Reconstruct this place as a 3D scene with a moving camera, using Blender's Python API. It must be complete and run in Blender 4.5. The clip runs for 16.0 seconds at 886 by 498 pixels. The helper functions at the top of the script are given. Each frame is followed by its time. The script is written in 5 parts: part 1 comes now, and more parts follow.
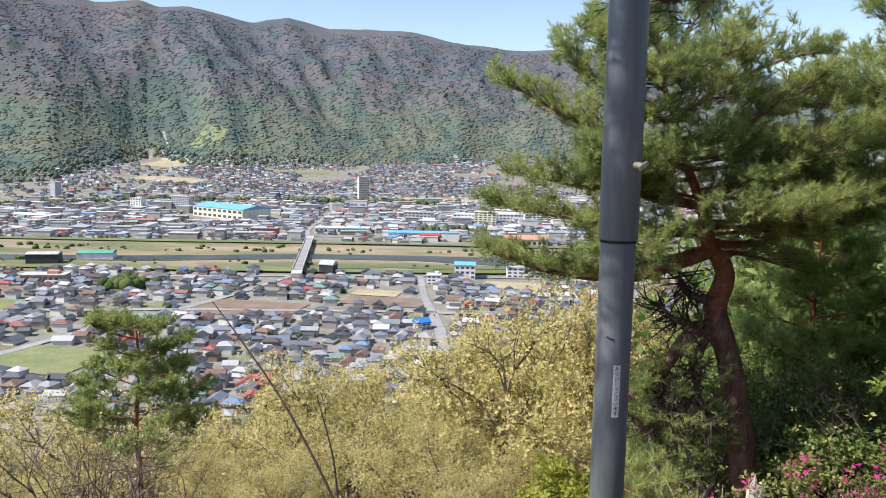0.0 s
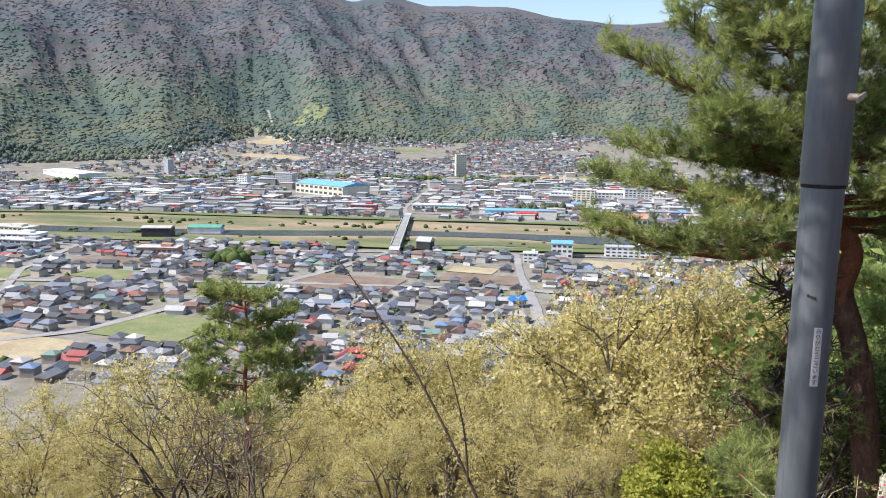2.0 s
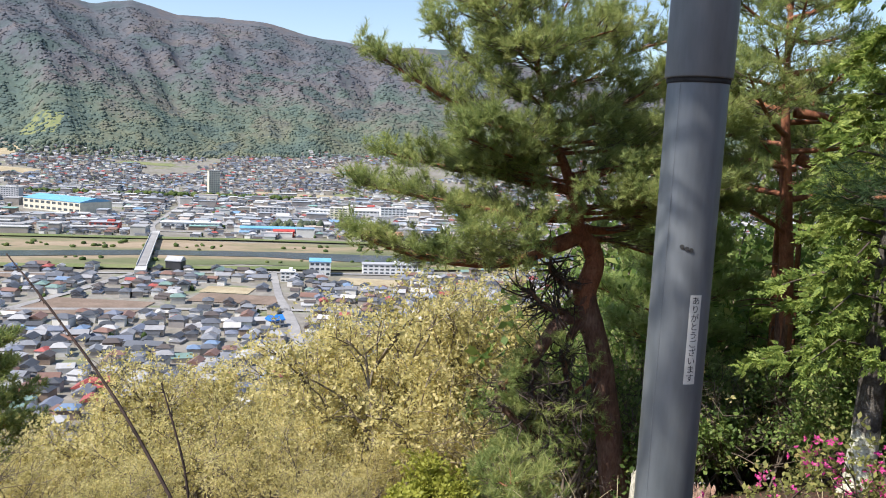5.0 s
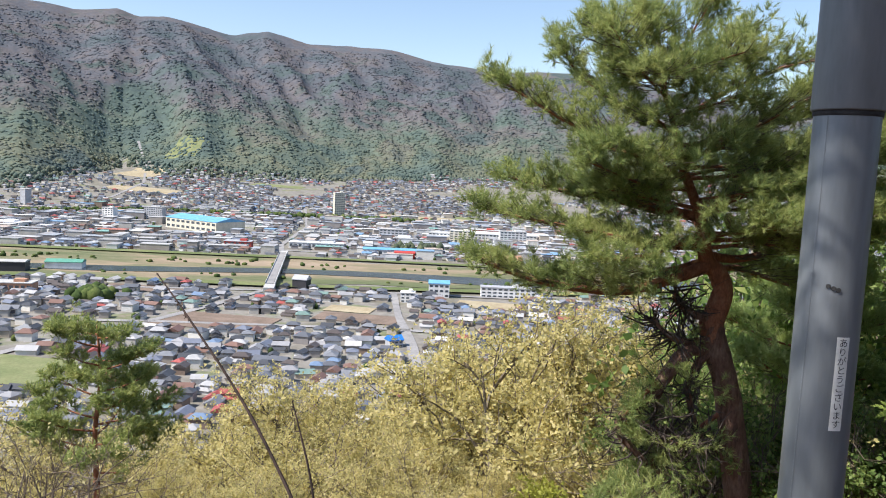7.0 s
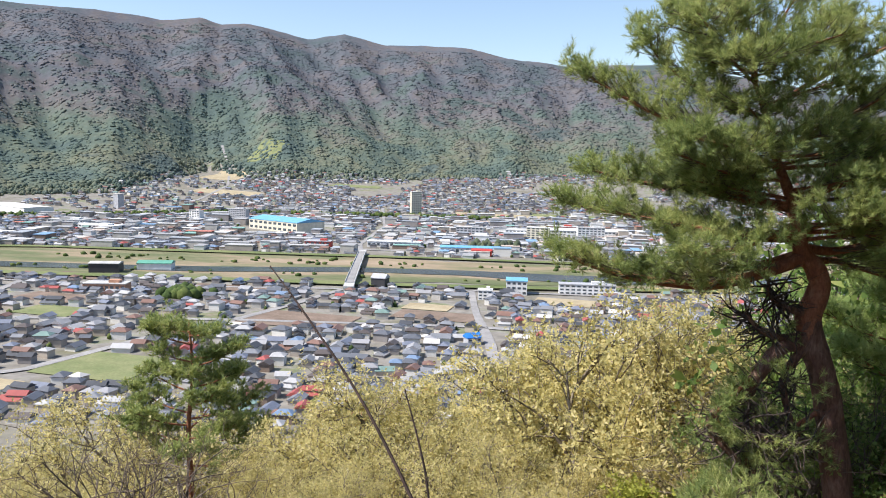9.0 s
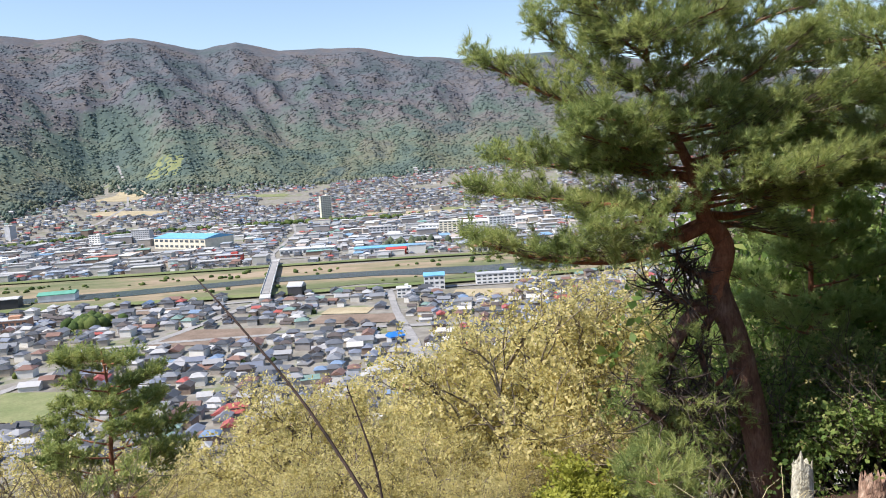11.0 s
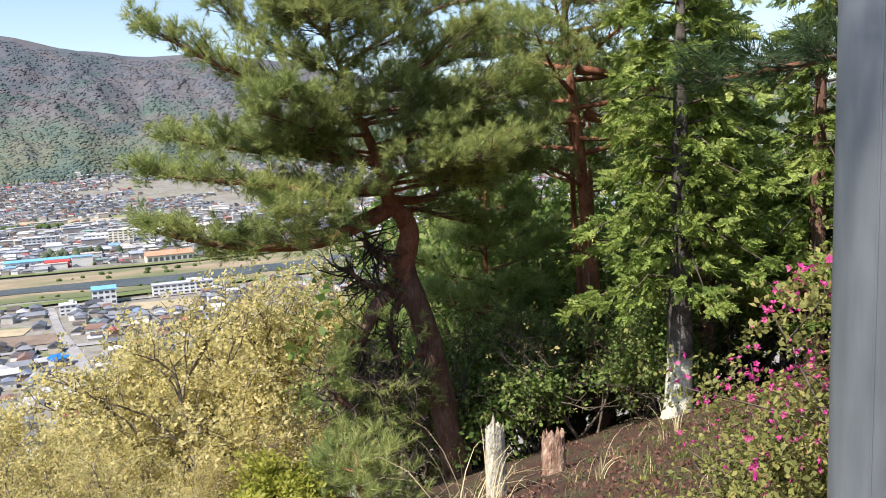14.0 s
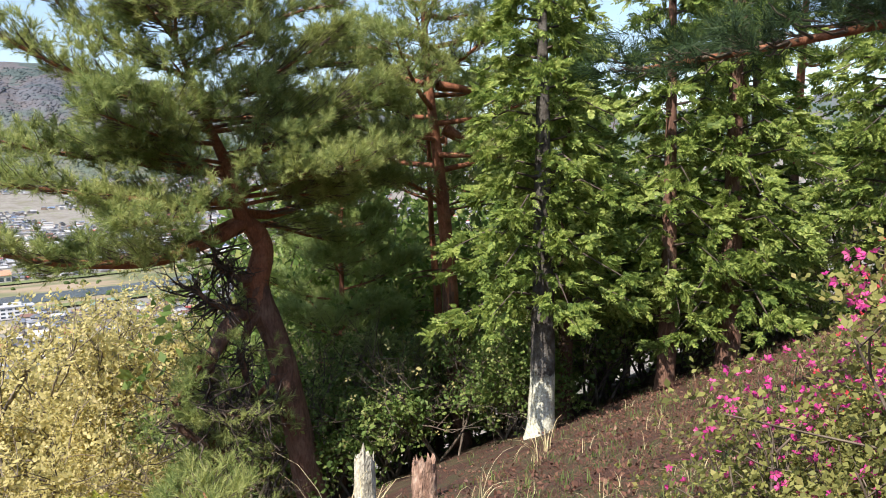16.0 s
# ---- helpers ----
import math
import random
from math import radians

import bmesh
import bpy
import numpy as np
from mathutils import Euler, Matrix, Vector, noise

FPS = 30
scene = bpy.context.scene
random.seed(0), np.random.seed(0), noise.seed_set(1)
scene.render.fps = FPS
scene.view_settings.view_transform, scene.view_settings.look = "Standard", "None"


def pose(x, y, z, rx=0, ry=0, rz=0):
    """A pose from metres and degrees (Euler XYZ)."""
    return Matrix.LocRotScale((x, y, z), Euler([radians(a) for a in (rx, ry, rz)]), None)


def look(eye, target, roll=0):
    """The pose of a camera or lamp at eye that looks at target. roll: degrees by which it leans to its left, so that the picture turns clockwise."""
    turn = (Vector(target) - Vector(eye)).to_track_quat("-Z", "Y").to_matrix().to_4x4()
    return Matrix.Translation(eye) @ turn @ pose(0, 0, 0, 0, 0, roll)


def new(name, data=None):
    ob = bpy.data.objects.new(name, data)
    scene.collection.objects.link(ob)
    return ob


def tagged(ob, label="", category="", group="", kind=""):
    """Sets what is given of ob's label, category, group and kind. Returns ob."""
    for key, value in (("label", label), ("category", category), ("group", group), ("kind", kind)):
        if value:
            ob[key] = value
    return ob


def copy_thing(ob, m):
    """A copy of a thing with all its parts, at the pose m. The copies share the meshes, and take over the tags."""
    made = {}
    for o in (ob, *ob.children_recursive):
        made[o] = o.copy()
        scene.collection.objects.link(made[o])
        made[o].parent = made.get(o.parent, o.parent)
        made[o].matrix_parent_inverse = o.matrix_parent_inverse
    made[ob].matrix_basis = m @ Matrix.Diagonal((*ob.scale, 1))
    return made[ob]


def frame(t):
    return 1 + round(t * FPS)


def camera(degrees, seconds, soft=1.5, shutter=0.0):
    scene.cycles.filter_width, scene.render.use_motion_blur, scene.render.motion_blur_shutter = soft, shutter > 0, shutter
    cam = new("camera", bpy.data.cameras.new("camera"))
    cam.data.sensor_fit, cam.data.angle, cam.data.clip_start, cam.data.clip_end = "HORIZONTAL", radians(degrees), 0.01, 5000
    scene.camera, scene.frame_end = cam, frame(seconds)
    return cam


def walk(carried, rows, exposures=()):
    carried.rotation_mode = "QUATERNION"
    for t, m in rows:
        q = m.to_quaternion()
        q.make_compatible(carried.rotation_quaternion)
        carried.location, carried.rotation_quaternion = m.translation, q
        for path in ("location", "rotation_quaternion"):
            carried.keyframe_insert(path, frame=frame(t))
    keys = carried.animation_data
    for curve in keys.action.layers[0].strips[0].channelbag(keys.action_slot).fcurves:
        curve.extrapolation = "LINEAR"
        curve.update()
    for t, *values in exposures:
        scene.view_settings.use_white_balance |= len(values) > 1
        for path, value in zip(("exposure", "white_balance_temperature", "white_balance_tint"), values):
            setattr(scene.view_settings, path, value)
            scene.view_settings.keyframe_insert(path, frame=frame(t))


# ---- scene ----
cam = camera(58.3, 16.0, soft=1.0)
PATH = [
    (0, (0.108, -0.778, 1.991), (-0.019, 1.201, 1.73), 1.0),
    (0.5, (0.117, -0.708, 1.961), (-0.099, 1.256, 1.656), 1.4),
    (1, (0.041, -0.686, 1.951), (-0.232, 1.269, 1.629), 1.0),
    (1.5, (-0.083, -0.654, 1.909), (-0.402, 1.293, 1.585), 0.8),
    (2, (-0.11, -0.621, 1.873), (-0.475, 1.319, 1.553), 0.7),
    (2.5, (0.037, -0.379, 1.696), (-0.221, 1.588, 1.437), 1.3),
    (3, (0.007, -0.141, 1.58), (0.095, 1.833, 1.269), 3.5),
    (5.5, (-0.124, 0.25, 1.596), (0.112, 2.221, 1.357), 2.6),
    (6, (-0.115, 0.25, 1.606), (0.059, 2.23, 1.382), 2.6),
    (6.5, (-0.132, 0.236, 1.604), (-0.07, 2.223, 1.39), 2.7),
    (7, (-0.142, 0.225, 1.605), (-0.207, 2.212, 1.392), 2.7),
    (7.5, (-0.191, 0.224, 1.631), (-0.402, 2.2, 1.408), 2.2),
    (8, (-0.244, 0.239, 1.577), (-0.531, 2.205, 1.35), 2.2),
    (10.5, (-0.305, 0.168, 1.567), (-0.423, 2.152, 1.34), -2.3),
    (11, (-0.335, 0.216, 1.531), (-0.378, 2.202, 1.296), -3.4),
    (11.5, (-0.285, 0.505, 1.341), (-0.234, 2.489, 1.098), -3.4),
    (12, (-0.233, 0.619, 1.258), (-0.075, 2.597, 1.009), -3.3),
    (12.5, (-0.308, 0.72, 1.151), (-0.038, 2.684, 0.882), -3.4),
    (13, (-0.358, 0.813, 1.142), (0.038, 2.753, 0.865), -3.4),
    (13.5, (-0.275, 0.925, 1.104), (0.281, 2.827, 0.829), -3.0),
    (14, (-0.309, 0.945, 1.048), (0.417, 2.791, 0.788), -2.4),
    (14.5, (-0.313, 1.093, 0.894), (0.582, 2.867, 0.661), -1.3),
    (15, (-0.358, 1.207, 0.887), (0.591, 2.954, 0.667), -0.6),
    (15.5, (-0.287, 1.472, 0.88), (0.718, 3.188, 0.662), -0.7),
    (16, (-0.263, 1.691, 0.871), (0.809, 3.365, 0.655), -1.0),
]
walk(cam, [(t, look(eye, target, roll)) for t, eye, target, roll in PATH], [(0, 0.52, 6450, 13), (12, 0.54, 6450, 13), (14.5, 0.74, 6600, 14), (16, 0.76, 6600, 14)])

import functools

# ---- world, sun ----
SUN_ELEV, SUN_AZ = 50.0, -113.0          # degrees; azimuth from +y towards +x
world = bpy.data.worlds.new("sky")
scene.world = world
world.use_nodes = True
wn = world.node_tree
sky = wn.nodes.new("ShaderNodeTexSky")
sky.sky_type, sky.sun_disc = "NISHITA", False
sky.sun_elevation, sky.sun_rotation = radians(SUN_ELEV), radians(SUN_AZ)
sky.air_density, sky.dust_density, sky.ozone_density = 1.0, 0.6, 1.5
wn.links.new(sky.outputs[0], wn.nodes["Background"].inputs[0])
wn.nodes["Background"].inputs[1].default_value = 0.13
sun = new("sun", bpy.data.lights.new("sun", "SUN"))
sun.data.energy, sun.data.angle, sun.data.color = 5.0, radians(0.55), (1.0, 0.955, 0.88)
sdir = Vector((math.sin(radians(SUN_AZ)) * math.cos(radians(SUN_ELEV)), math.cos(radians(SUN_AZ)) * math.cos(radians(SUN_ELEV)), math.sin(radians(SUN_ELEV))))
sun.matrix_world = look(sdir * 50, (0, 0, 0))


# ---- materials ----
def ramp_node(nt, stops, mode="LINEAR"):
    r = nt.nodes.new("ShaderNodeValToRGB")
    r.color_ramp.interpolation = mode
    while len(r.color_ramp.elements) < len(stops):
        r.color_ramp.elements.new(0.5)
    for e, (p, c) in zip(r.color_ramp.elements, stops):
        e.position, e.color = p, (*c, 1)
    return r


def noise_node(nt, scale, detail=4.0, rough=0.6, stretch=(1, 1, 1), source="Object"):
    tc = nt.nodes.new("ShaderNodeTexCoord")
    mp = nt.nodes.new("ShaderNodeMapping")
    mp.inputs["Scale"].default_value = stretch
    n = nt.nodes.new("ShaderNodeTexNoise")
    n.inputs["Scale"].default_value, n.inputs["Detail"].default_value, n.inputs["Roughness"].default_value = scale, detail, rough
    if source == "World":
        g = nt.nodes.new("ShaderNodeNewGeometry")
        nt.links.new(g.outputs["Position"], mp.inputs["Vector"])
    else:
        nt.links.new(tc.outputs["Object"], mp.inputs["Vector"])
    nt.links.new(mp.outputs[0], n.inputs["Vector"])
    return n


def mixrgb(nt, a, b, fac, mode="MIX"):
    m = nt.nodes.new("ShaderNodeMix")
    m.data_type, m.blend_type = "RGBA", mode
    for sock, v in ((m.inputs[0], fac), (m.inputs[6], a), (m.inputs[7], b)):
        if hasattr(v, "is_output"):
            nt.links.new(v, sock)
        elif isinstance(v, tuple):
            sock.default_value = (*v, 1)
        else:
            sock.default_value = v
    return m.outputs[2]


def surface(name, stops, scale=8.0, fine=60.0, rough=0.8, metal=0.0, bump=0.3, depth=0.01, stretch=(1, 1, 1), source="Object", fine_mix=0.25, spec=0.3):
    """Two scales of noise in colour, and relief."""
    m = bpy.data.materials.new(name)
    m.use_nodes = True
    nt = m.node_tree
    b = nt.nodes["Principled BSDF"]
    n1 = noise_node(nt, scale, 5, 0.6, stretch, source)
    n2 = noise_node(nt, fine, 3, 0.6, stretch, source)
    r = ramp_node(nt, stops)
    nt.links.new(n1.outputs[0], r.inputs[0])
    r2 = ramp_node(nt, [(0.3, (0.25, 0.25, 0.25)), (0.7, (0.8, 0.8, 0.8))])
    nt.links.new(n2.outputs[0], r2.inputs[0])
    c = mixrgb(nt, r.outputs[0], r2.outputs[0], fine_mix, "OVERLAY")
    nt.links.new(c, b.inputs["Base Color"])
    b.inputs["Roughness"].default_value, b.inputs["Metallic"].default_value = rough, metal
    b.inputs["Specular IOR Level"].default_value = spec
    if bump:
        bp = nt.nodes.new("ShaderNodeBump")
        bp.inputs["Strength"].default_value, bp.inputs["Distance"].default_value = bump, depth
        nt.links.new(n2.outputs[0], bp.inputs["Height"])
        nt.links.new(bp.outputs[0], b.inputs["Normal"])
    return m


def leafy(name, stops, translucent=0.35, rough=0.55, island=0.5, patch=0.9):
    """Leaves and needles: a colour for each piece, light passing through."""
    m = bpy.data.materials.new(name)
    m.use_nodes = True
    nt = m.node_tree
    b = nt.nodes["Principled BSDF"]
    out = nt.nodes["Material Output"]
    g = nt.nodes.new("ShaderNodeNewGeometry")
    n = noise_node(nt, patch, 3, 0.6, source="World")
    mth = nt.nodes.new("ShaderNodeMath")
    mth.operation = "MULTIPLY_ADD"
    nt.links.new(g.outputs["Random Per Island"], mth.inputs[0])
    mth.inputs[1].default_value = island
    sc = nt.nodes.new("ShaderNodeMath")
    sc.operation = "MULTIPLY_ADD"
    sc.inputs[1].default_value, sc.inputs[2].default_value = 1.1, -0.3
    nt.links.new(n.outputs[0], sc.inputs[0])
    nt.links.new(sc.outputs[0], mth.inputs[2])
    r = ramp_node(nt, stops)
    nt.links.new(mth.outputs[0], r.inputs[0])
    nt.links.new(r.outputs[0], b.inputs["Base Color"])
    b.inputs["Roughness"].default_value = rough
    b.inputs["Specular IOR Level"].default_value = 0.25
    t = nt.nodes.new("ShaderNodeBsdfTranslucent")
    nt.links.new(r.outputs[0], t.inputs[0])
    mx = nt.nodes.new("ShaderNodeMixShader")
    mx.inputs[0].default_value = translucent
    nt.links.new(b.outputs[0], mx.inputs[1])
    nt.links.new(t.outputs[0], mx.inputs[2])
    nt.links.new(mx.outputs[0], out.inputs[0])
    return m


def painted(name, stops, source="island", rough=0.6, scale=0.25):
    """One colour for each piece out of a set, with stains."""
    m = bpy.data.materials.new(name)
    m.use_nodes = True
    nt = m.node_tree
    b = nt.nodes["Principled BSDF"]
    if source == "island":
        v = nt.nodes.new("ShaderNodeNewGeometry").outputs["Random Per Island"]
    else:
        v = nt.nodes.new("ShaderNodeObjectInfo").outputs["Random"]
    r = ramp_node(nt, stops, "CONSTANT")
    nt.links.new(v, r.inputs[0])
    n = noise_node(nt, scale, 5, 0.7)
    r2 = ramp_node(nt, [(0.3, (0.35, 0.35, 0.35)), (0.7, (0.65, 0.65, 0.65))])
    nt.links.new(n.outputs[0], r2.inputs[0])
    nt.links.new(mixrgb(nt, r.outputs[0], r2.outputs[0], 0.5, "OVERLAY"), b.inputs["Base Color"])
    b.inputs["Roughness"].default_value = rough
    b.inputs["Specular IOR Level"].default_value = 0.3
    return m


M = {}
M["litter"] = surface("litter_soil", [(0.3, (0.03, 0.018, 0.013)), (0.45, (0.085, 0.042, 0.03)), (0.55, (0.06, 0.055, 0.026)), (0.68, (0.13, 0.08, 0.05))], 1.4, 38, 0.95, bump=0.9, depth=0.03, source="World", fine_mix=0.6)
M["bark"] = surface("pine_bark", [(0.3, (0.09, 0.05, 0.036)), (0.5, (0.16, 0.085, 0.058)), (0.7, (0.22, 0.14, 0.1))], 5, 26, 0.9, bump=1.0, depth=0.03, stretch=(1, 1, 0.35), fine_mix=0.6)
M["bark_red"] = surface("red_pine_bark", [(0.3, (0.15, 0.06, 0.035)), (0.5, (0.27, 0.105, 0.055)), (0.7, (0.33, 0.16, 0.09))], 6, 30, 0.85, bump=0.8, depth=0.02, stretch=(1, 1, 0.5), fine_mix=0.5)
M["twig"] = surface("grey_twig_bark", [(0.35, (0.08, 0.06, 0.045)), (0.65, (0.2, 0.16, 0.12))], 6, 40, 0.9, bump=0.4)
M["dead_wood"] = surface("dead_pine_twigs", [(0.35, (0.045, 0.033, 0.027)), (0.65, (0.11, 0.085, 0.07))], 6, 40, 0.9, bump=0.4)
M["oak_bark"] = surface("oak_bark", [(0.3, (0.1, 0.08, 0.06)), (0.5, (0.2, 0.165, 0.125)), (0.7, (0.32, 0.28, 0.22))], 4, 30, 0.9, bump=0.6, depth=0.02)
M["needle"] = leafy("pine_needles", [(0.0, (0.09, 0.145, 0.055)), (0.3, (0.22, 0.29, 0.095)), (0.6, (0.39, 0.435, 0.145)), (1.0, (0.58, 0.57, 0.24))], 0.5)
M["needle_light"] = leafy("young_pine_needles", [(0.0, (0.2, 0.3, 0.1)), (0.4, (0.36, 0.46, 0.16)), (1.0, (0.56, 0.6, 0.26))], 0.5)
# pine needle colours darkened, so the near boughs' shade sits in the colour
M["needle_shade_tint"] = leafy("pine_needles_shade_tint", [(0.0, (0.02, 0.04, 0.016)), (0.6, (0.04, 0.075, 0.025)), (1.0, (0.08, 0.12, 0.035))], 0.2)
M["oak_leaf"] = leafy("young_oak_leaves", [(0.0, (0.26, 0.24, 0.08)), (0.35, (0.54, 0.48, 0.19)), (0.65, (0.72, 0.63, 0.29)), (1.0, (0.86, 0.75, 0.45))], 0.55)
M["lime_leaf"] = leafy("bright_green_leaves", [(0.0, (0.18, 0.21, 0.03)), (0.5, (0.36, 0.37, 0.06)), (1.0, (0.5, 0.48, 0.12))], 0.45)
M["cedar_leaf"] = leafy("cypress_sprays", [(0.0, (0.06, 0.11, 0.03)), (0.35, (0.14, 0.21, 0.045)), (0.65, (0.31, 0.38, 0.09)), (1.0, (0.5, 0.54, 0.18))], 0.42)
M["dark_leaf"] = leafy("undergrowth_leaves", [(0.0, (0.06, 0.11, 0.035)), (0.4, (0.15, 0.24, 0.06)), (0.7, (0.28, 0.35, 0.1)), (1.0, (0.5, 0.48, 0.2))], 0.5)
M["azalea_leaf"] = leafy("azalea_leaves", [(0.0, (0.07, 0.09, 0.03)), (0.4, (0.19, 0.2, 0.06)), (0.75, (0.36, 0.36, 0.11)), (1.0, (0.5, 0.36, 0.16))], 0.45)
M["petal_magenta"] = leafy("magenta_petals", [(0.0, (0.42, 0.025, 0.2)), (0.5, (0.68, 0.06, 0.32)), (1.0, (0.85, 0.2, 0.36))], 0.4)
M["petal_red"] = leafy("red_petals", [(0.0, (0.55, 0.03, 0.06)), (0.5, (0.75, 0.07, 0.1)), (1.0, (0.85, 0.2, 0.22))], 0.4)
M["dry_grass"] = leafy("dry_grass_blades", [(0.0, (0.36, 0.27, 0.13)), (0.5, (0.6, 0.49, 0.27)), (1.0, (0.75, 0.66, 0.42))], 0.3)
M["green_grass"] = leafy("green_grass_blades", [(0.0, (0.06, 0.11, 0.03)), (0.6, (0.13, 0.19, 0.05)), (1.0, (0.32, 0.3, 0.11))], 0.3)
M["dead_needle"] = leafy("fallen_needles", [(0.0, (0.07, 0.035, 0.025)), (0.5, (0.15, 0.07, 0.048)), (1.0, (0.27, 0.16, 0.1))], 0.1)


# ---- mesh helpers ----
def mesh_np(name, v, f):
    """Mesh from an array of points and an array of faces that have one count of corners."""
    v, f = np.asarray(v, dtype=np.float32), np.asarray(f, dtype=np.int32)
    me = bpy.data.meshes.new(name)
    k = f.shape[1]
    me.vertices.add(len(v))
    me.vertices.foreach_set("co", v.ravel())
    me.loops.add(f.size)
    me.loops.foreach_set("vertex_index", f.ravel())
    me.polygons.add(len(f))
    me.polygons.foreach_set("loop_start", np.arange(0, f.size, k, dtype=np.int32))
    me.polygons.foreach_set("loop_total", np.full(len(f), k, dtype=np.int32))
    me.update(calc_edges=True)
    return me


def mesh_list(name, v, f):
    me = bpy.data.meshes.new(name)
    me.from_pydata([tuple(p) for p in v], [], f)
    me.update()
    return me


def part(name, me, material, parent=None, label="", smooth=False):
    """Links a mesh (or bmesh) as one object under a thing."""
    if isinstance(me, bmesh.types.BMesh):
        bm, me = me, bpy.data.meshes.new(name)
        bm.to_mesh(me)
        bm.free()
    if not me.materials:
        me.materials.append(material)
    if smooth:
        me.polygons.foreach_set("use_smooth", np.ones(len(me.polygons), dtype=bool))
    ob = new(name, me)
    ob.parent = parent
    if label:
        ob["label"] = label
    return ob


def thing(name, at, label, category, group="", kind=""):
    ob = new(name)
    ob.location = at
    ob.empty_display_size = 0.3
    return tagged(ob, label, category, group, kind)


def tube(pts, radii, sides=8, rough=0.0, seed=0):
    """Tapered limb along a smoothed line: points and quads."""
    rng = np.random.default_rng(seed)
    pts, radii = np.asarray(pts, float), np.asarray(radii, float)
    n = len(pts)
    if n > 2 and sides > 4:
        t = np.linspace(0, n - 1, (n - 1) * 4 + 1)
        i = np.clip(t.astype(int), 0, n - 2)
        u = (t - i)[:, None]
        p0, p1, p2, p3 = pts[np.clip(i - 1, 0, n - 1)], pts[i], pts[i + 1], pts[np.clip(i + 2, 0, n - 1)]
        c = 0.5 * (2 * p1 + (p2 - p0) * u + (2 * p0 - 5 * p1 + 4 * p2 - p3) * u ** 2 + (3 * p1 - p0 - 3 * p2 + p3) * u ** 3)
        radii = np.interp(t, np.arange(n), radii)
        pts = c
    d = np.gradient(pts, axis=0)
    d /= np.linalg.norm(d, axis=1)[:, None] + 1e-9
    ref = np.where(np.abs(d[:, 2:3]) > 0.9, np.array([[1.0, 0, 0]]), np.array([[0, 0, 1.0]]))
    a = np.cross(d, ref)
    a /= np.linalg.norm(a, axis=1)[:, None] + 1e-9
    b = np.cross(d, a)
    ang = np.linspace(0, 2 * np.pi, sides, endpoint=False)
    rr = radii[:, None] * (1 + rough * rng.uniform(-1, 1, (len(pts), sides)))
    v = pts[:, None, :] + rr[..., None] * (np.cos(ang)[None, :, None] * a[:, None, :] + np.sin(ang)[None, :, None] * b[:, None, :])
    m = len(pts)
    q = np.arange(m - 1)[:, None] * sides + np.arange(sides)[None, :]
    nx = np.arange(m - 1)[:, None] * sides + (np.arange(sides)[None, :] + 1) % sides
    f = np.stack([q, nx, nx + sides, q + sides], -1).reshape(-1, 4)
    return v.reshape(-1, 3), f


def join(chunks):
    vs, fs, o = [], [], 0
    for v, f in chunks:
        vs.append(np.asarray(v))
        fs.append(np.asarray(f) + o)
        o += len(v)
    return np.concatenate(vs), np.concatenate(fs)


def scatter(tv, tf, pos, axis, scale, rng, flat=None):
    """Copies of a small shape at places, its z along axis; joined."""
    pos, axis = np.asarray(pos, float), np.asarray(axis, float)
    axis = axis / (np.linalg.norm(axis, axis=1)[:, None] + 1e-9)
    n = len(pos)
    ref = rng.normal(size=(n, 3)) if flat is None else np.tile(np.array(flat, float), (n, 1)) + rng.normal(size=(n, 3)) * 0.25
    a = np.cross(ref, axis)
    a /= np.linalg.norm(a, axis=1)[:, None] + 1e-9
    b = np.cross(axis, a)
    scale = np.broadcast_to(np.asarray(scale, float), (n,))
    v = (tv[None, :, 0:1] * a[:, None] + tv[None, :, 1:2] * b[:, None] + tv[None, :, 2:3] * axis[:, None]) * scale[:, None, None] + pos[:, None]
    f = tf[None] + (np.arange(n) * len(tv))[:, None, None]
    return v.reshape(-1, 3), f.reshape(-1, tf.shape[1])


def needle_tuft(count, spread, width, rng):
    """A shoot with thin needles all round, tips outward; unit length."""
    v, f = [], []
    for i in range(count):
        z0 = rng.uniform(0, 0.75)
        an = rng.uniform(0, 2 * np.pi)
        tilt = rng.uniform(0.35, 1.0) * spread
        d = np.array([np.cos(an) * np.sin(tilt), np.sin(an) * np.sin(tilt), np.cos(tilt)])
        s = np.array([-np.sin(an), np.cos(an), 0]) * width
        p = np.array([0, 0, z0])
        l = rng.uniform(0.55, 0.9)
        v += [p - s * 0.6, p + s * 0.6, p + d * l]
        f.append((3 * i, 3 * i + 1, 3 * i + 2))
    return np.array(v), np.array(f)


def leaf_clump(count, size, rng, fold=0.25):
    """A small bunch of pointed leaves round a twig end; unit reach."""
    v, f = [], []
    for i in range(count):
        an, up = rng.uniform(0, 2 * np.pi), rng.uniform(-0.3, 1.0)
        d = np.array([np.cos(an), np.sin(an), up])
        d /= np.linalg.norm(d)
        s = np.cross(d, rng.normal(size=3))
        s /= np.linalg.norm(s)
        nrm = np.cross(d, s)
        p = d * rng.uniform(0.05, 0.5) + rng.normal(size=3) * 0.25
        k = len(v)
        v += [p, p + d * size * 0.5 + s * size * 0.3 + nrm * size * fold * 0.5, p + d * size, p + d * size * 0.5 - s * size * 0.3 + nrm * size * fold * 0.5]
        f.append((k, k + 1, k + 2, k + 3))
    return np.array(v), np.array(f)


# ---- the lie of the land ----
def soft(v, w=1.5):
    return np.logaddexp(0, v / w) * w


